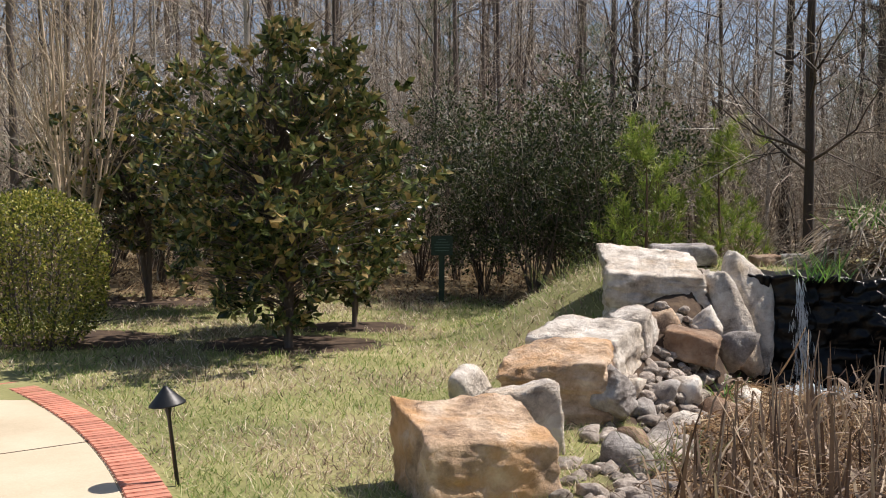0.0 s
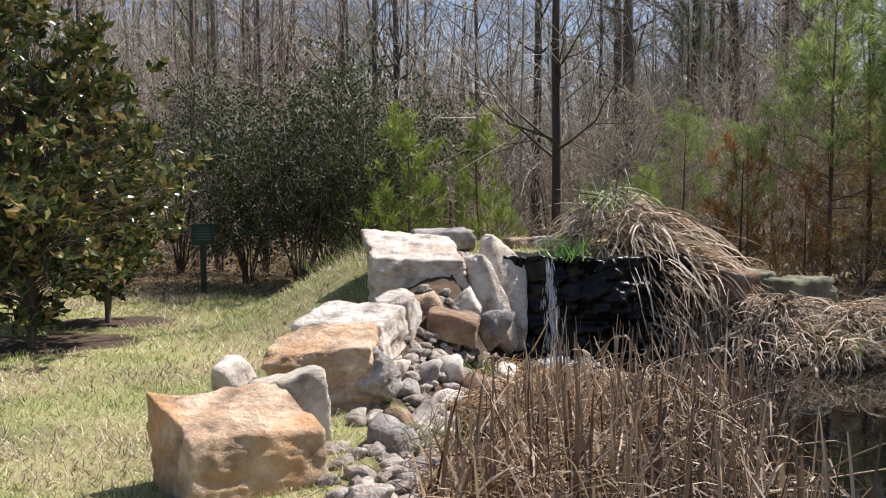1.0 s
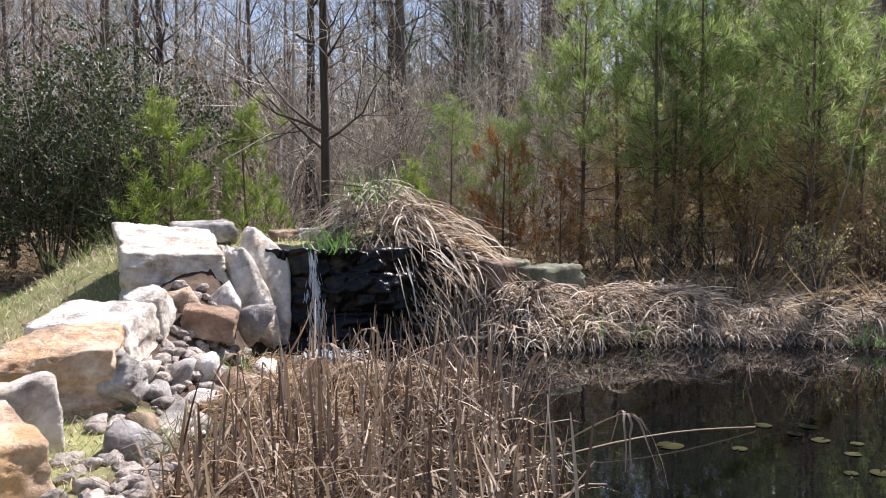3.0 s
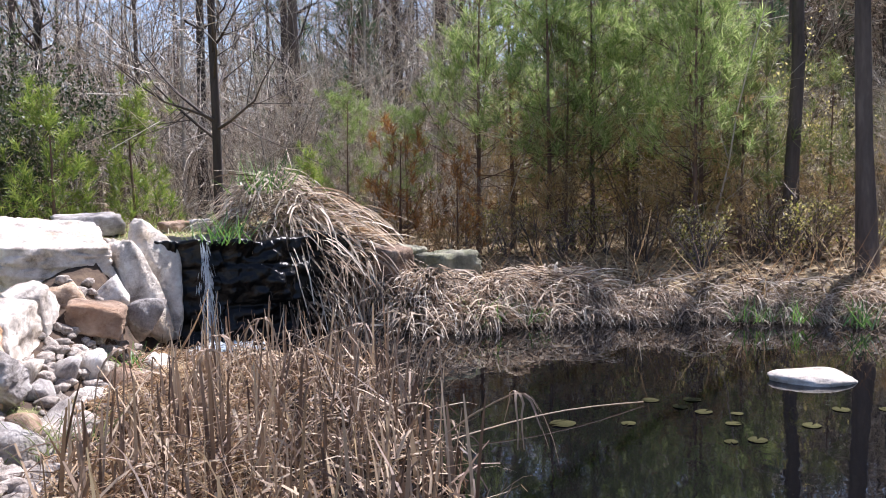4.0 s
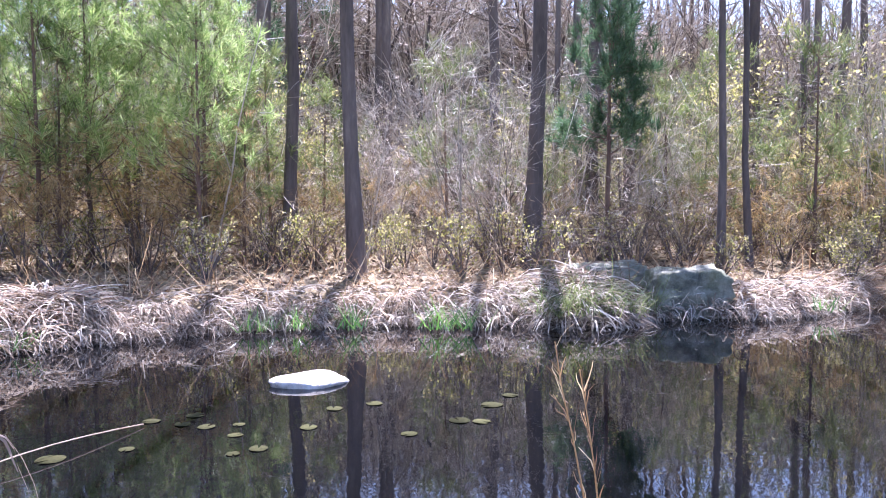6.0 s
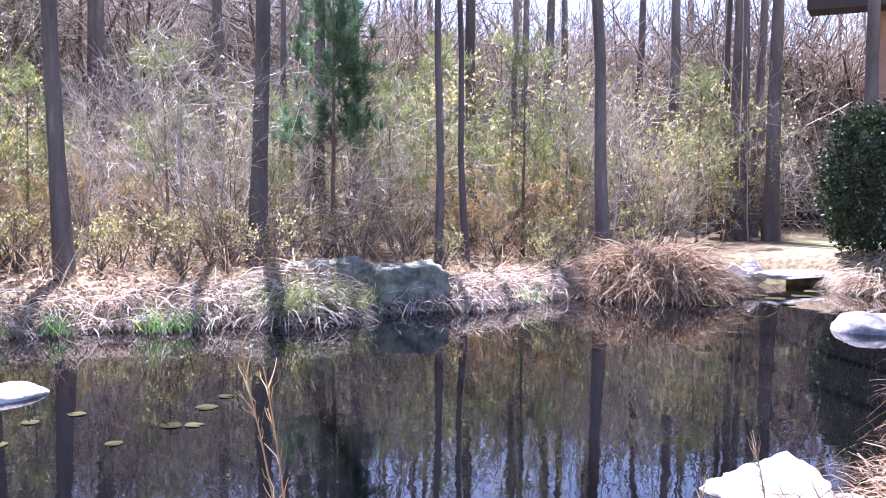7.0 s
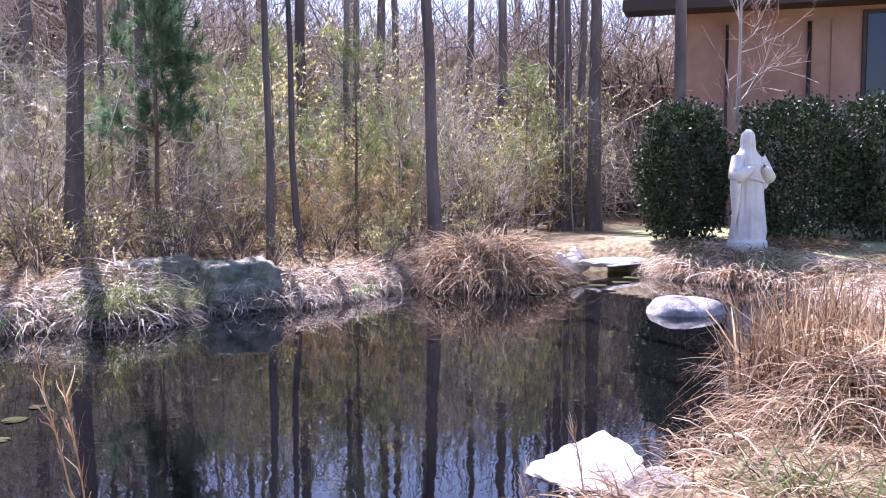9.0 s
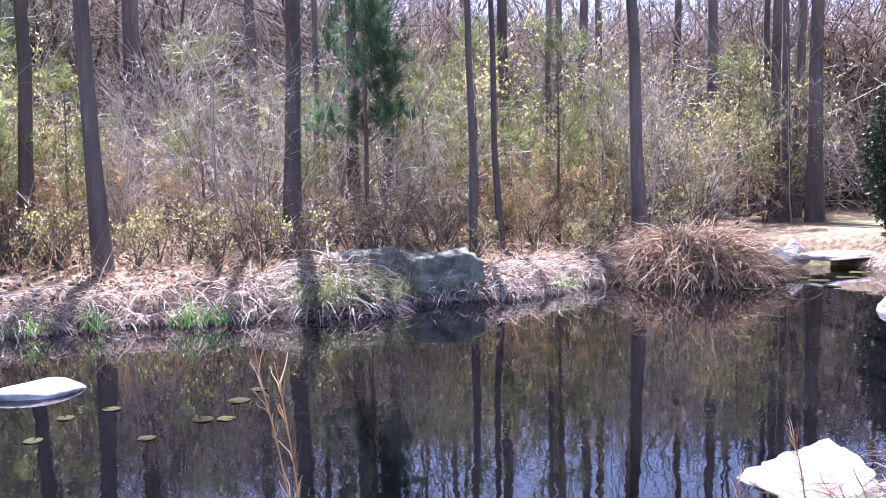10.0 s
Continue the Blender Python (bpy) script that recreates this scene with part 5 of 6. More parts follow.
def reeds(name, seed, n, spot, h, mat, label, lean=0.12, width=0.006, mess=0.6):
    """Upright dead stems, many snapped over at the top."""
    r = np.random.default_rng(seed)
    P = spot(r, n)
    n = len(P)
    H = r.uniform(h[0], h[1], n) * (0.75 + 0.5 * np.array([noise.noise(Vector((x, y, 3.0))) + 0.5 for x, y, _ in P]).clip(0, 1))
    way = level(r, n)
    k = 7
    s = np.linspace(0, 1, k)
    snap = np.where(r.random(n) < 0.45, r.uniform(0.4, 0.9, n), 2.0)
    lean = lean * (0.3 + 2.2 * r.random(n) ** 2)
    C = np.empty((n, k, 3))
    for i, u in enumerate(s):
        below = np.minimum(u, snap)
        over = np.maximum(u - snap, 0)
        C[:, i] = P + way * (lean * H * below ** 1.5 + H * over * 0.75)[:, None] * r.uniform(0.98, 1.02, (n, 1))
        C[:, i, 2] = P[:, 2] + H * (below - over * 0.8)
    side = unit(np.cross(way, [0, 0, 1.0]) + r.normal(0, 0.4, (n, 3)))
    tp = np.array([1, 1, 0.95, 0.9, 0.8, 0.65, 0.35])
    v = ribbons(C, side[:, None] * (r.uniform(0.4, 1.0, (n, 1, 1)) ** 1.5 * 1.5 * width * tp[None, :, None]))
    m = int(n * mess)
    j = r.integers(0, n, m)
    Q = P[j] + [0, 0, 1] * (r.uniform(0.02, 0.55, (m, 1)) * H[j][:, None])
    v2 = arching(r, Q, level(r, m), r.uniform(0.2, 0.75, m), r.uniform(-0.2, 0.8, m), r.uniform(0.1, 0.8, m), width * 0.8)
    tagged(new(name, mesh_from(name, *join(v, v2), mat)), label, "reeds", kind="stuff")
    return P


def reed_bed(r, n):
    c = r.uniform((1.0, 3.0), (4.6, 8.2), (n * 5, 2))
    d = pond_distance(c[:, 0], c[:, 1])
    rim = seg_distance(c[:, 0], c[:, 1], (1.6, 3.6), (3.3, 6.2))
    clear = (c[:, 0] > 2.6 + 0.42 * (c[:, 1] - 3.0)) | (c[:, 1] > 7.2)
    keep = (d < 0.05) & (rim < 1.05) & ~clear
    c = c[keep][:n]
    return np.column_stack([c, np.minimum(np.maximum(land(c[:, 0], c[:, 1]), -0.06), 0.1)])


reeds("cattail_bed", 91, 760, reed_bed, (0.3, 0.78), M_REED, "bed of dead brown cattails standing in the pond", 0.2, 0.0095, 1.5)
reeds("fallen_reed_mat", 92, 330, reed_bed, (0.15, 0.4), M_GOLD, "tangle of pale broken reed leaves among the cattails", 0.5, 0.007, 3.2)


def bent_reed(at, top, seed):
    """A taller cattail whose dead leaves hang folded from its tip."""
    r = np.random.default_rng(seed)
    a, b = np.array(at, float), np.array(top, float)
    s = np.linspace(0, 1, 6)[:, None]
    stem = a * (1 - s) + b * s + np.array([0, 0, 0.06]) * np.sin(s * 3.14)
    t = empty("bent_reed", at, 0, label="tall dead cattail with folded hanging leaves", category="reed", group="tall bent reeds")
    v, f = tubes(stem[None], np.linspace(0.007, 0.004, 6)[None], 5)
    part("stem", mesh_from("stem", v - a, f, M_REED, True), t)
    for _ in range(6):
        w = level(r, 1)
        v, f = arching(r, b[None] - [0, 0, 0.01], w, r.uniform(0.14, 0.26, 1), [0.5], r.uniform(1.3, 1.9, 1), 0.007, 7)
        part("leaf", mesh_from("leaf", v - a, f, M_REED), t)


for i, (p, q) in enumerate([((2.35, 5.1, 0.0), (2.4, 5.02, 0.82)), ((2.1, 5.0, 0.0), (2.15, 5.1, 0.74)), ((2.75, 4.9, 0.0), (2.8, 4.85, 0.72)), ((2.6, 3.9, 0.1), (3.15, 3.62, 0.52)), ((2.8, 4.2, 0.0), (2.95, 4.02, 0.78)),
                            ((1.9, 4.4, 0.0), (1.85, 4.5, 0.78)), ((3.05, 5.2, 0.0), (3.12, 5.1, 0.7)), ((1.55, 5.0, 0.0), (1.6, 5.05, 0.74))]):
    bent_reed(p, q, 950 + i)


def near_clump(r, n):
    a, q = r.uniform(0, 6.28, n), np.sqrt(r.random(n))
    x, y = 6.25 + np.cos(a) * q * 0.75 + np.sin(a) * q * 0.2, -3.75 + np.sin(a) * q * 1.2 - np.cos(a) * q * 0.2
    return np.stack([x, y, np.maximum(land(x, y), 0.02)], -1)


reeds("dry_grass_clump", 93, 2600, near_clump, (0.45, 0.85), M_GOLD, "tall golden clump of dead grass on the near shore", 0.32, 0.006, 0.9)
heap("dry_grass_skirt", 94, 2200, (5.6, -3.15), (0.65, 0.85), 0.42, M_GOLD, "dead grass leaves falling from the near clump", (0.3, 0.85), 0.005, 0.45, 0.8, (0, 0), 1.8)


def stalk(at, top, seed, label):
    """One dry seed-headed grass stalk with wisps near its top."""
    r = np.random.default_rng(seed)
    a, b = np.array(at), np.array(top)
    s = np.linspace(0, 1, 9)[:, None]
    C = a * (1 - s) + b * s + np.cumsum(r.normal(0, 0.006, (9, 3)), 0) * s
    me = tubes(C[None], np.linspace(0.005, 0.0018, 9)[None], 5)
    W, _ = sprout(r, C[None], np.full((1, 9), 0.002), 26, (0.05, 0.13), (8, 30), 4, 0.45, 1.0, -0.1)
    t = empty("grass_stalk", at, 0, label=label, category="grass", group="dry stalks on the near shore")
    part("stem", mesh_from("stem", *join((me[0] - a, me[1])), M_GOLD, True), t)
    w = flat(W - a, 0.0022, r)
    tagged(part("seed_head", mesh_from("seed_head", *join(w), M_GOLD), t), kind="stuff")


stalk((2.93, 0.75, 0.0), (2.98, 0.97, 1.12), 1, "tall dry seed-headed grass stalk by the water")
stalk((2.84, 0.72, 0.0), (2.88, 0.86, 1.05), 2, "tall dry orange grass stalk by the water")
stalk((4.35, -0.98, 0.0), (4.45, -0.92, 0.42), 3, "thin dead stem standing by the white rock")
stalk((4.1, -0.65, 0.0), (4.2, -0.62, 0.28), 4, "thin dead stem standing by the white rock")


def lawn_blades():
    r = np.random.default_rng(17)
    n = 90000
    d = 3.9 + 12.5 * r.random(n) ** 1.25
    a = np.radians(r.uniform(-40, 22, n))
    x, y = d * np.sin(a), d * np.cos(a) + 0.3
    clear = np.hypot(x + 12.08, y + 0.3) < 11.9
    bare = np.zeros(n, bool)
    for c, q in (((-1.7, 10.2), 1.05), ((-4.4, 10.5), 1.2), ((-4.75, 14.4), 1.3), ((-1.2, 11.6), 0.8)):
        bare |= np.hypot(x - c[0], (y - c[1]) * 1.6) < q * (0.8 + 0.4 * r.random(n))
    ok = (pond_distance(x, y) > 0.25 + 0.5 * r.random(n)) & ~clear & ~bare & (y < 15.3 - np.clip(x, 0, 4)) & ~((x > 1.5) & (y < 8.8))
    x, y = x[ok], y[ok]
    n = len(x)
    dry = np.array([noise.noise(Vector((p * 0.9, q * 0.9, 5.0))) for p, q in zip(x, y)])
    h = 0.05 * r.uniform(0.6, 1.3, n) * (1 + 0.5 * (d[ok] - 4) / 9)
    v = arching(r, np.stack([x, y, land(x, y) - 0.004], -1), level(r, n), h, r.uniform(0.7, 1.2, n), r.uniform(0.1, 0.5, n), 0.0035 + 0.0004 * (d[ok] - 4), 3)
    f = np.asarray(v[1])
    idx = np.repeat((dry + r.normal(0, 0.22, n) > 0.02).astype(int), 2)
    tagged(new("lawn_grass", mesh_from("lawn_grass", v[0], f, [M_GRASS, M_STRAW], index=idx)), "short lawn grass, green mixed with winter straw", "grass", kind="stuff")


lawn_blades()


def leaf_litter():
    r = np.random.default_rng(19)
    n = 26000
    a = np.radians(r.uniform(-36, 104, n))
    d = edge(np.degrees(a)) - 2.2 + 16 * r.random(n) ** 1.4
    x, y = d * np.sin(a), d * np.cos(a)
    ok = (pond_distance(x, y) > 0.3) & (y > 12 - 6 * smooth(x, 4, 7) * 2)
    x, y = x[ok], y[ok]
    w = unit(level(r, len(x)) + np.array([0, 0, 0.3]) * r.random((len(x), 1)))
    v = leaf_quads(r, np.stack([x, y, land(x, y) + 0.008], -1), w, r.uniform(0.05, 0.12, len(x)), 0.025)
    tagged(new("leaf_litter", mesh_from("leaf_litter", *join(v), M_LITTER)), "fallen brown leaves on the woodland floor", "leaf litter", kind="stuff")
    C = np.stack([x, y, land(x, y)], -1)[::3]
    v = arching(r, C, level(r, len(C)), r.uniform(0.3, 0.8, len(C)), r.uniform(0.5, 1.3, len(C)), r.uniform(0, 0.6, len(C)), 0.006)
    tagged(new("dry_undergrowth", mesh_from("dry_undergrowth", *join(v), M_GOLD)), "thin dry grass and stems in the undergrowth", "undergrowth", kind="stuff")


leaf_litter()


# ---------- waterfall ----------
def waterfall():
    r = np.random.default_rng(29)
    n = 250
    u = r.random(n)
    ln = r.uniform(0.04, 0.16, n)
    lane = np.round(r.normal(0, 1.3, n)) * 0.021 + r.normal(0, 0.008, n)
    s = np.linspace(0, 1, 4)
    z = np.clip(1.05 - 1.05 * (u[:, None] + ln[:, None] * s), 0.0, 1.05)
    x = 3.38 + lane[:, None] * (0.8 + 0.9 * (1.05 - z)) + np.cumsum(r.normal(0, 0.004, (n, 4)), 1)
    y = 8.62 - 0.14 * np.sqrt(np.clip(1.05 - z, 0, 1.1)) + r.normal(0, 0.012, (n, 1))
    C = np.stack([x, y, z], -1)
    w = unit(np.array([1.0, 0.15, 0])) * (r.uniform(0.0015, 0.0055, (n, 1, 1)) * np.array([0.3, 1, 1, 0.2])[None, :, None])
    t = empty("waterfall", (0, 0, 0), 0, label="thin white stream of water falling into the pond", category="waterfall")
    tagged(part("stream", mesh_from("stream", *join(ribbons(C, w)), M_FOAM), t), kind="stuff")
    k = 240
    P = np.stack([3.42 + r.normal(0, 0.16, k), 8.38 + r.normal(0, 0.1, k), np.abs(r.normal(0, 0.03, k))], -1)
    tagged(part("splash", mesh_from("splash", *join(leaf_cards(r, P, level(r, k, 0.2), 0.05, 0.02)), M_FOAM), t), kind="stuff")


waterfall()


# ---------- path, lamp and sign ----------
def thicken(b, depth):
    """Give a flat sheet a body below it."""
    top = b.faces[:]
    e = bmesh.ops.extrude_face_region(b, geom=top, use_keep_orig=True)
    for v in [g for g in e["geom"] if isinstance(g, bmesh.types.BMVert)]:
        v.co.z -= depth
    bmesh.ops.recalc_face_normals(b, faces=b.faces[:])


def path():
    cx, cy, r0, z = -12.08, -0.30, 11.61, 0.125
    b = bmesh.new()
    n = 60
    a = np.radians(np.linspace(-30, 75, n))
    top = [b.verts.new((cx + r0 * math.cos(q), cy + r0 * math.sin(q), z)) for q in a]
    inn = [b.verts.new((cx + 8.2 * math.cos(q), cy + 8.2 * math.sin(q), z)) for q in a]
    for i in range(n - 1):
        b.faces.new((inn[i], top[i], top[i + 1], inn[i + 1]))
    thicken(b, 0.1)
    p = tagged(new("pavement", bm_mesh("pavement", b, M_CONCRETE)), "curved buff concrete walk with a red brick border", "path", kind="structure")
    b = bmesh.new()
    out = [b.verts.new((cx + (r0 + 0.006) * math.cos(q), cy + (r0 + 0.006) * math.sin(q), z - 0.004)) for q in a]
    o2 = [b.verts.new((cx + (r0 + 0.24) * math.cos(q), cy + (r0 + 0.24) * math.sin(q), z - 0.004)) for q in a]
    for i in range(n - 1):
        b.faces.new((out[i], o2[i], o2[i + 1], out[i + 1]))
    thicken(b, 0.09)
    part("mortar_bed", bm_mesh("mortar_bed", b, M_MORTAR), p)
    me = bm_mesh("brick", box_bm((0.225, 0.058, 0.05), bevel=0.005), M_BRICK)
    step = 0.074 / r0
    r = random.Random(4)
    for i in range(236):
        q = radians(-26) + i * step
        ob = part("brick", me, p)
        ob.matrix_world = pose(cx + (r0 + 0.124) * math.cos(q), cy + (r0 + 0.124) * math.sin(q), z - 0.014 + r.uniform(-0.003, 0.003), 0, 0, math.degrees(q) + r.uniform(-0.5, 0.5))
    for x0, y0, x1, y1 in ((-4.6, 4.45, -2.27, 6.14),):
        d = Vector((x1 - x0, y1 - y0, 0))
        m = pose((x0 + x1) / 2, (y0 + y1) / 2, z + 0.0005, 0, 0, math.degrees(math.atan2(d.y, d.x)))
        part("joint", bm_mesh("joint", box_bm((d.length, 0.012, 0.003), bevel=0, m=m), M_MULCH), p)


path()


def lathe(profile, n=24, bm=None, m=None):
    bm = bm or bmesh.new()
    m = m or Matrix.Identity(4)
    rings = [[bm.verts.new(m @ Vector((r * math.cos(2 * math.pi * i / n), r * math.sin(2 * math.pi * i / n), z))) for i in range(n)] for r, z in profile]
    for a, b in zip(rings, rings[1:]):
        for i in range(n):
            bm.faces.new((a[i], a[(i + 1) % n], b[(i + 1) % n], b[i]))
    return bm


def path_lamp(x, y):
    t = empty("path_lamp", (x, y, zl(x, y)), 0, label="black conical path lamp on a thin stake in the lawn", category="lamp")
    lean = pose(0, 0, 0, 2, -6, 0)
    part("stake", bm_mesh("stake", lathe([(0.0, -0.05), (0.012, -0.05), (0.011, 0.4), (0.02, 0.44), (0.022, 0.47), (0.0, 0.47)], 12, m=lean), M_BLACK, True), t)
    part("shade", bm_mesh("shade", lathe([(0.0, 0.575), (0.012, 0.573), (0.02, 0.56), (0.05, 0.53), (0.1, 0.478), (0.103, 0.47), (0.098, 0.468), (0.0, 0.5)], 28, m=lean), M_BLACK, True), t)


path_lamp(-1.5, 5.2)


def garden_sign():
    x, y = -0.03, 14.45
    t = empty("garden_sign", (x, y, zl(x, y)), 4, label="dark green notice board on a post at the wood's edge", category="sign")
    part("post", bm_mesh("post", box_bm((0.09, 0.09, 1.1), (0, 0, 0.5), 0.008), M_GREENPAINT), t)
    bd = part("board", bm_mesh("board", box_bm((0.35, 0.05, 0.32), (0, -0.07, 0.92), 0.008), M_GREENPAINT), t)
    for i, w in enumerate((0.12, 0.2, 0.25, 0.24, 0.22)):
        part("lettering", bm_mesh("lettering", box_bm((w, 0.004, 0.014), (0, -0.098, 1.02 - 0.045 * i), 0), M_LETTER), bd)


garden_sign()

# lily pads and the fallen stalk
PADS = [(4.18, 4.38, 0.14), (5.08, 4.42, 0.1), (5.1, 4.17, 0.09), (5.32, 4.24, 0.1), (5.11, 3.98, 0.1), (5.24, 3.81, 0.07), (5.02, 3.68, 0.08), (4.83, 3.37, 0.1), (4.51, 4.11, 0.08), (4.68, 3.45, 0.07), (5.36, 3.34, 0.1), (6.39, 2.41, 0.13),
        (6.72, 2.38, 0.1), (5.47, 2.65, 0.09), (5.93, 2.32, 0.1), (5.9, 2.47, 0.12), (6.1, 3.23, 0.1), (5.86, 3.43, 0.1), (13.28, -2.23, 0.16), (12.46, -2.34, 0.18), (12.85, -2.72, 0.14), (13.09, -2.36, 0.15), (13.33, -3.42, 0.2), (13.7, -3.91, 0.2),
        (13.67, -3.25, 0.18), (12.69, -3.41, 0.14), (14.3, -4.27, 0.2), (13.31, -2.99, 0.2)]
r_pad = random.Random(9)
b = bmesh.new()
rim = [b.verts.new((math.cos(a), math.sin(a), 0.04 + 0.05 * math.sin(3 * a))) for a in [radians(12 + i * 336 / 22) for i in range(23)]]
hub = b.verts.new((0, 0, 0.0))
for p, q in zip(rim, rim[1:]):
    b.faces.new((hub, p, q))
thicken(b, 0.05)
PAD = bm_mesh("lily_pad", b, M_PAD, True)
for x, y, s in PADS:
    s *= 0.8 if x < 8 else 1.0
    ob = new("lily_pad", PAD)
    ob.matrix_world = pose(x, y, 0.004, 0, 0, r_pad.uniform(0, 360)) @ Matrix.Diagonal((s * 0.8, s * 0.72, s * 0.4, 1))
    tagged(ob, "olive-brown lily pad floating on the pond", "lily pad", "lily pads")
q = np.linspace(0, 1, 8)[:, None]
C = np.array([3.3, 4.5, 0.02]) * (1 - q) + np.array([4.97, 4.39, 0.015]) * q + np.array([0, 0, 0.05]) * np.sin(q * 3.14)
tagged(new("fallen_reed", mesh_from("fallen_reed", *join(tubes(C[None], np.full((1, 8), 0.004), 6)), M_STRAW, True)), "long pale reed stem lying on the water", "reed")
C = np.array([3.05, 8.5, 0.0]) * (1 - q) + np.array([3.1, 7.78, 0.68]) * q + np.array([0.03, 0, 0]) * np.sin(q * 3.14)
tagged(new("leaning_reed", mesh_from("leaning_reed", *join(tubes(C[None], np.linspace(0.012, 0.004, 8)[None], 6)), M_STRAW, True)), "single pale reed leaning before the waterfall", "reed")


# ---------- statue ----------
def statue():
    """A robed standing figure as one plain carved form."""
    r = np.random.default_rng(3)
    prof = [(0.0, 0.34, 0.30), (0.03, 0.345, 0.31), (0.14, 0.33, 0.30), (0.17, 0.30, 0.27), (0.45, 0.28, 0.24), (0.8, 0.255, 0.21), (1.1, 0.245, 0.195), (1.25, 0.255, 0.19), (1.4, 0.275, 0.18), (1.48, 0.265, 0.165), (1.55, 0.215, 0.145),
            (1.6, 0.155, 0.13), (1.65, 0.125, 0.125), (1.72, 0.11, 0.125), (1.8, 0.105, 0.125), (1.87, 0.095, 0.115), (1.92, 0.07, 0.085), (1.955, 0.025, 0.03)]
    zz = np.linspace(0, 1.955, 90)
    pr = np.array(prof)
    rx, ry = np.interp(zz, pr[:, 0], pr[:, 1]), np.interp(zz, pr[:, 0], pr[:, 2])
    n = 72
    a = np.arange(n) * 2 * np.pi / n
    Z, A = np.meshgrid(zz, a, indexing="ij")
    robe = smooth(zz, 0.12, 0.3) * (1 - smooth(zz, 1.45, 1.62))
    fold = 0.055 * np.sin(9 * A + 1.6 * np.sin(Z * 2.4) + 1.2 * Z) + 0.035 * np.sin(17 * A - 2.2 * Z + 1.0) + 0.02 * np.sin(31 * A + 3 * Z)
    fold *= (1.15 - 0.5 * smooth(Z, 0.3, 1.3)) * robe[:, None]
    hair = 0.03 * np.sin(13 * A + Z * 6) * (smooth(zz, 1.6, 1.7) * (1 - smooth(zz, 1.85, 1.93)))[:, None]
    k = 1 + fold + hair
    shift = 0.03 * np.sin(zz * 2.6)
    V = np.stack([rx[:, None] * np.cos(A) * k + shift[:, None], ry[:, None] * np.sin(A) * k, Z], -1).reshape(-1, 3)
    i = np.arange(89)[:, None] * n + np.arange(n)[None]
    j = np.arange(89)[:, None] * n + (np.arange(n)[None] + 1) % n
    F = np.stack([i, j, j + n, i + n], -1).reshape(-1, 4)
    pieces = [(V, F)]
    s = np.linspace(0, 1, 12)[:, None]
    for sg in (-1, 1):
        sh, el, hd = np.array([0.24 * sg, 0.0, 1.5]), np.array([0.37 * sg, -0.08, 1.17]), np.array([0.08 * sg, -0.26, 1.36])
        C = np.where(s < 0.5, sh + (el - sh) * s * 2, el + (hd - el) * (s - 0.5) * 2)
        R = np.interp(s[:, 0], [0, 0.4, 0.55, 0.8, 0.9, 1], [0.1, 0.115, 0.12, 0.09, 0.045, 0.02])
        pieces.append(tubes(C[None], R[None], 14))
        low = 0.42 if sg < 0 else 0.95
        cf = np.array([[0.33 * sg, -0.06, 1.24], [0.335 * sg, -0.06, 1.24 * 0.65 + low * 0.35], [0.31 * sg, -0.04, 1.24 * 0.3 + low * 0.7], [0.28 * sg, 0, low]])
        pieces.append(tubes(cf[None], np.array([[0.09, 0.085, 0.06, 0.02]]), 12))
    sash = np.stack([0.26 * np.cos(np.linspace(3.4, 6.1, 10)), 0.2 * np.sin(np.linspace(3.4, 6.1, 10)) - 0.01, np.linspace(1.2, 1.08, 10)], -1)
    pieces.append(tubes(sash[None], np.full((1, 10), 0.03), 10))
    me = mesh_from("statue", *join(*pieces), M_STATUE, True)
    rm = bpy.data.objects.new("tmp", me)
    ob = new("statue", me)
    bpy.data.objects.remove(rm)
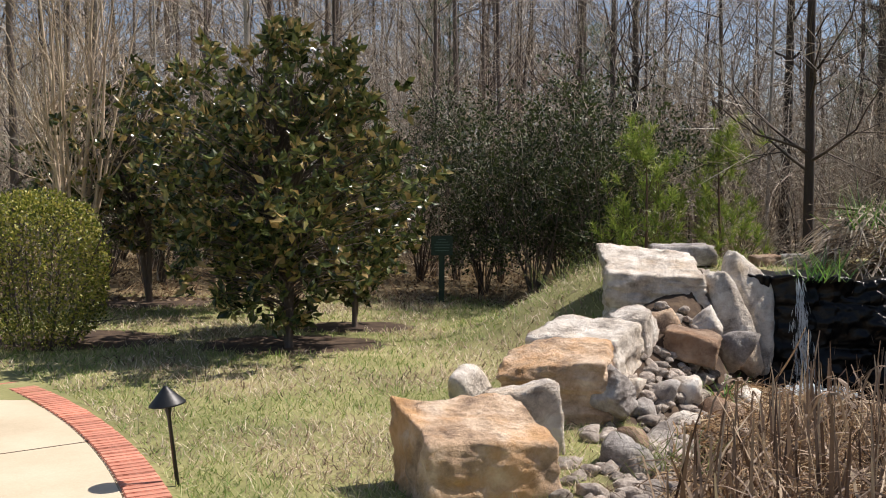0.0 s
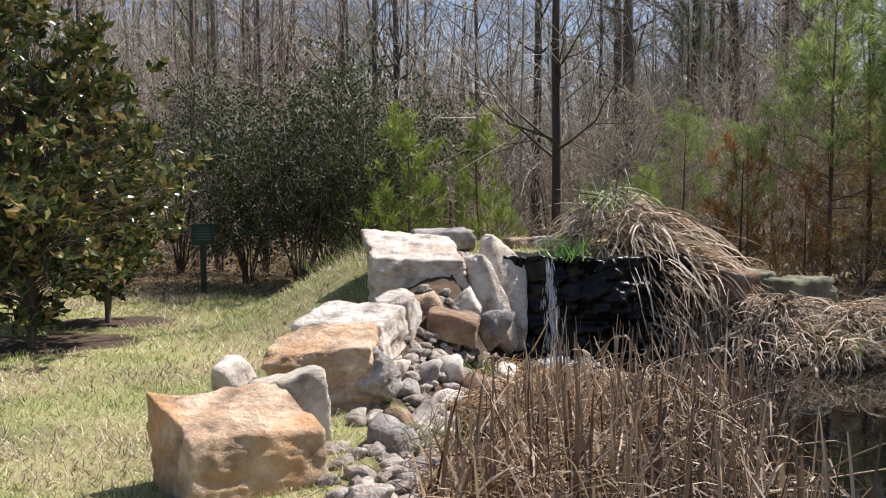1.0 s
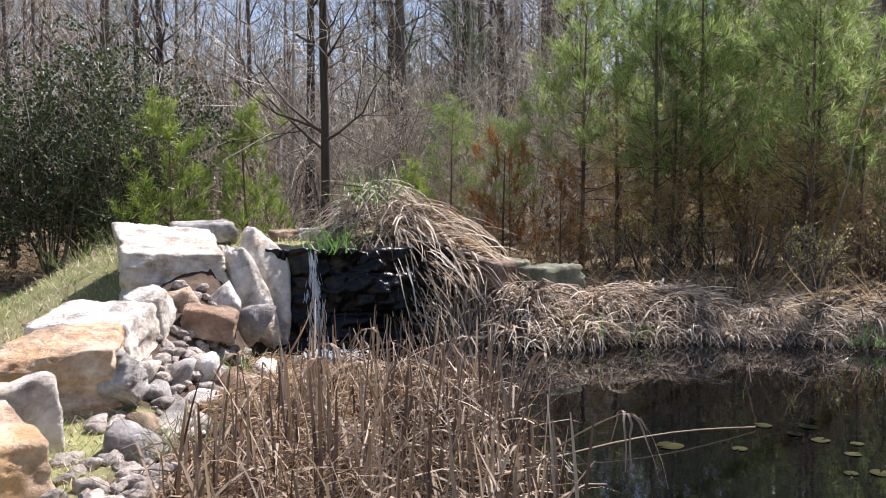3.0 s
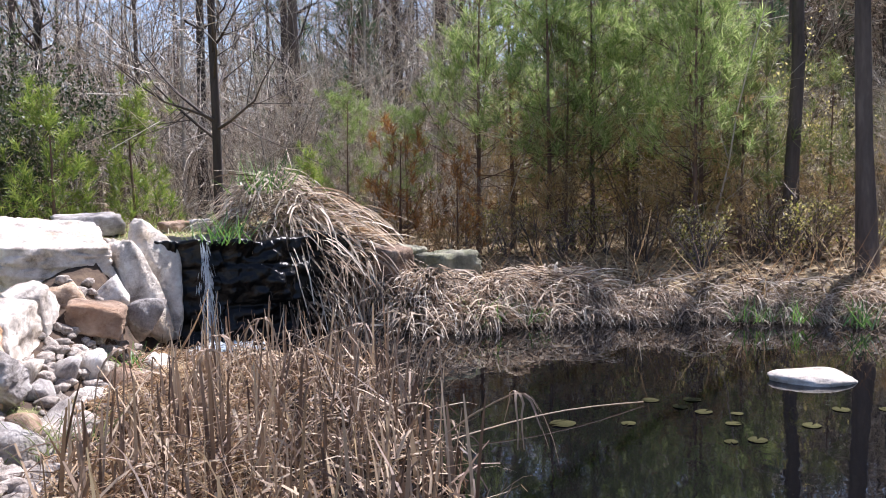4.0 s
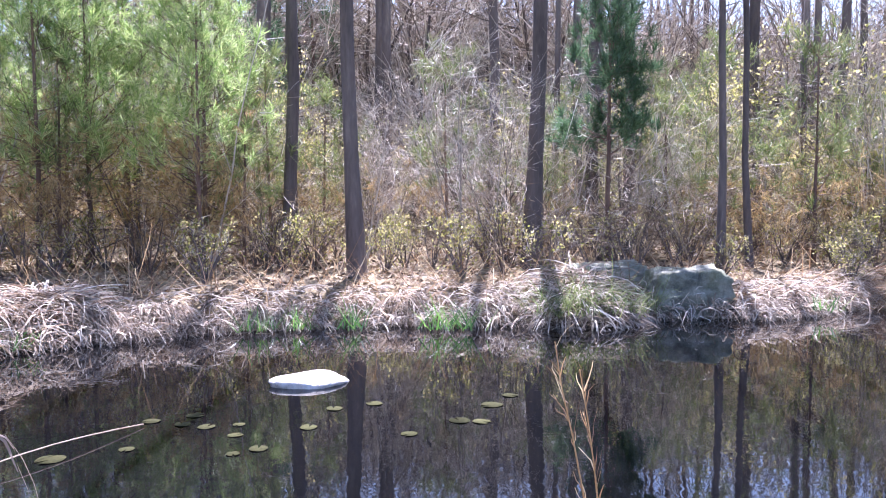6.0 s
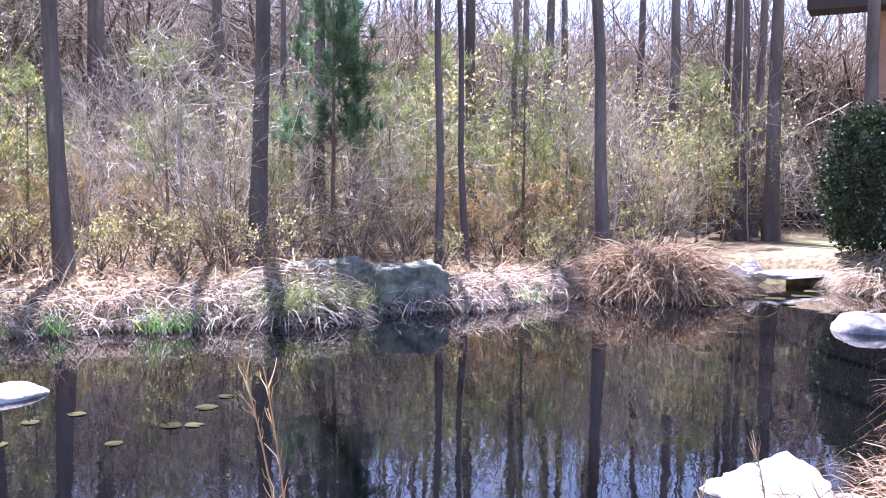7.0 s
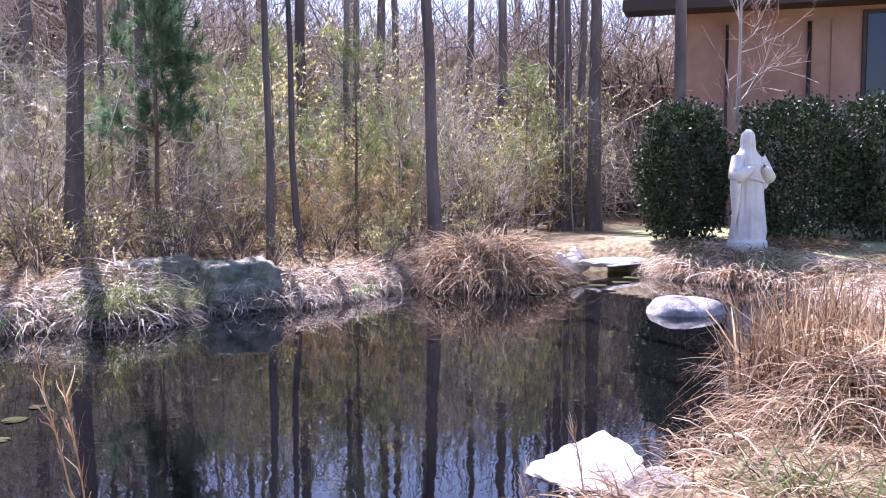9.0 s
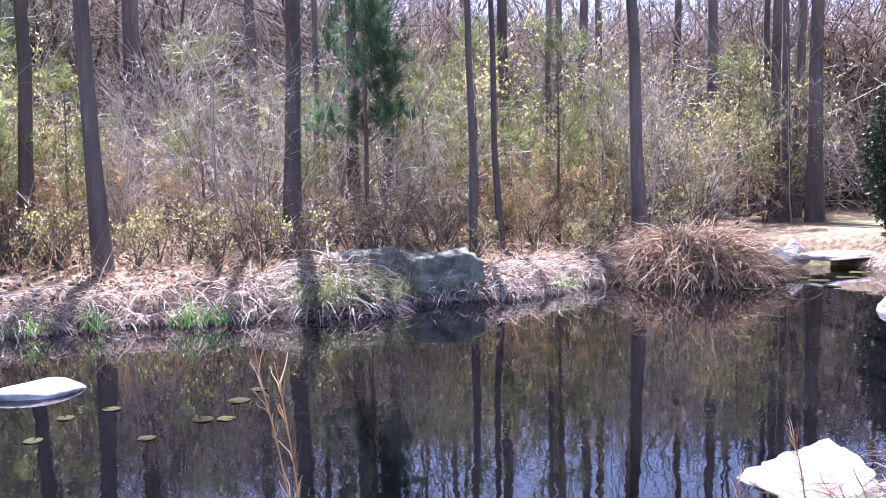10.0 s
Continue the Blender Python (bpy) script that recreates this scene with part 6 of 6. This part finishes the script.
    ob.matrix_world = pose(14.25, -6.15, zl(14.25, -6.15) - 0.02, 0, 0, -68 - 0)
    tagged(ob, "white cast-stone statue of a robed standing figure on the bank", "statue")


statue()


# ---------- house ----------
def house():
    ax = Vector((-0.36, -0.933, 0)).normalized()
    ang = math.degrees(math.atan2(ax.y, ax.x))
    o = Vector((20.55, -7.4, zl(20.5, -9)))
    t = empty("house", o, ang, label="low terracotta-brown house with dark eaves behind the hedge", category="house")
    part("wall", bm_mesh("wall", box_bm((11, 0.3, 5.0), (5.5, 0.15, 2.42), 0.01), M_SIDING), t)
    part("side_wall", bm_mesh("side_wall", box_bm((0.3, 7, 4.7), (0.15, 3.8, 2.28), 0.01), M_SIDING), t)
    part("fascia", bm_mesh("fascia", box_bm((12.6, 0.06, 0.26), (4.9, -1.0, 4.98), 0.01), M_TRIM), t)
    part("soffit", bm_mesh("soffit", box_bm((12.6, 1.0, 0.04), (4.9, -0.5, 4.92), 0.0), M_TRIM), t)
    bmr = box_bm((12.8, 5.0, 0.14), (4.9, 1.25, 0), 0.01, m=Matrix.Translation((0, 0, 5.86)) @ Matrix.Rotation(radians(20), 4, "X"))
    part("roof", bm_mesh("roof", bmr, M_SHINGLE), t)
    for x, w in ((0.9, 0.07), (2.66, 0.09), (4.9, 0.08)):
        part("downpipe", bm_mesh("downpipe", lathe([(0.0, -0.1), (w / 2, -0.1), (w / 2, 4.6), (0, 4.6)], 12, m=Matrix.Translation((x, -0.07, 0))), M_TRIM, True), t, "dark metal downpipe")
    for x in (1.35, 3.15):
        part("pilaster", bm_mesh("pilaster", box_bm((0.06, 0.05, 4.7), (x, -0.02, 2.28), 0.005), M_SIDING), t)
    wf = part("window", bm_mesh("window", box_bm((3.2, 0.08, 4.7), (5.35, -0.03, 2.45), 0.01), M_TRIM), t, "tall dark glazed window wall")
    for i in range(3):
        part("pane", bm_mesh("pane", box_bm((0.96, 0.03, 4.5), (4.32 + 1.03 * i, -0.09, 2.45), 0.004), M_DARKGLASS), wf)


house()
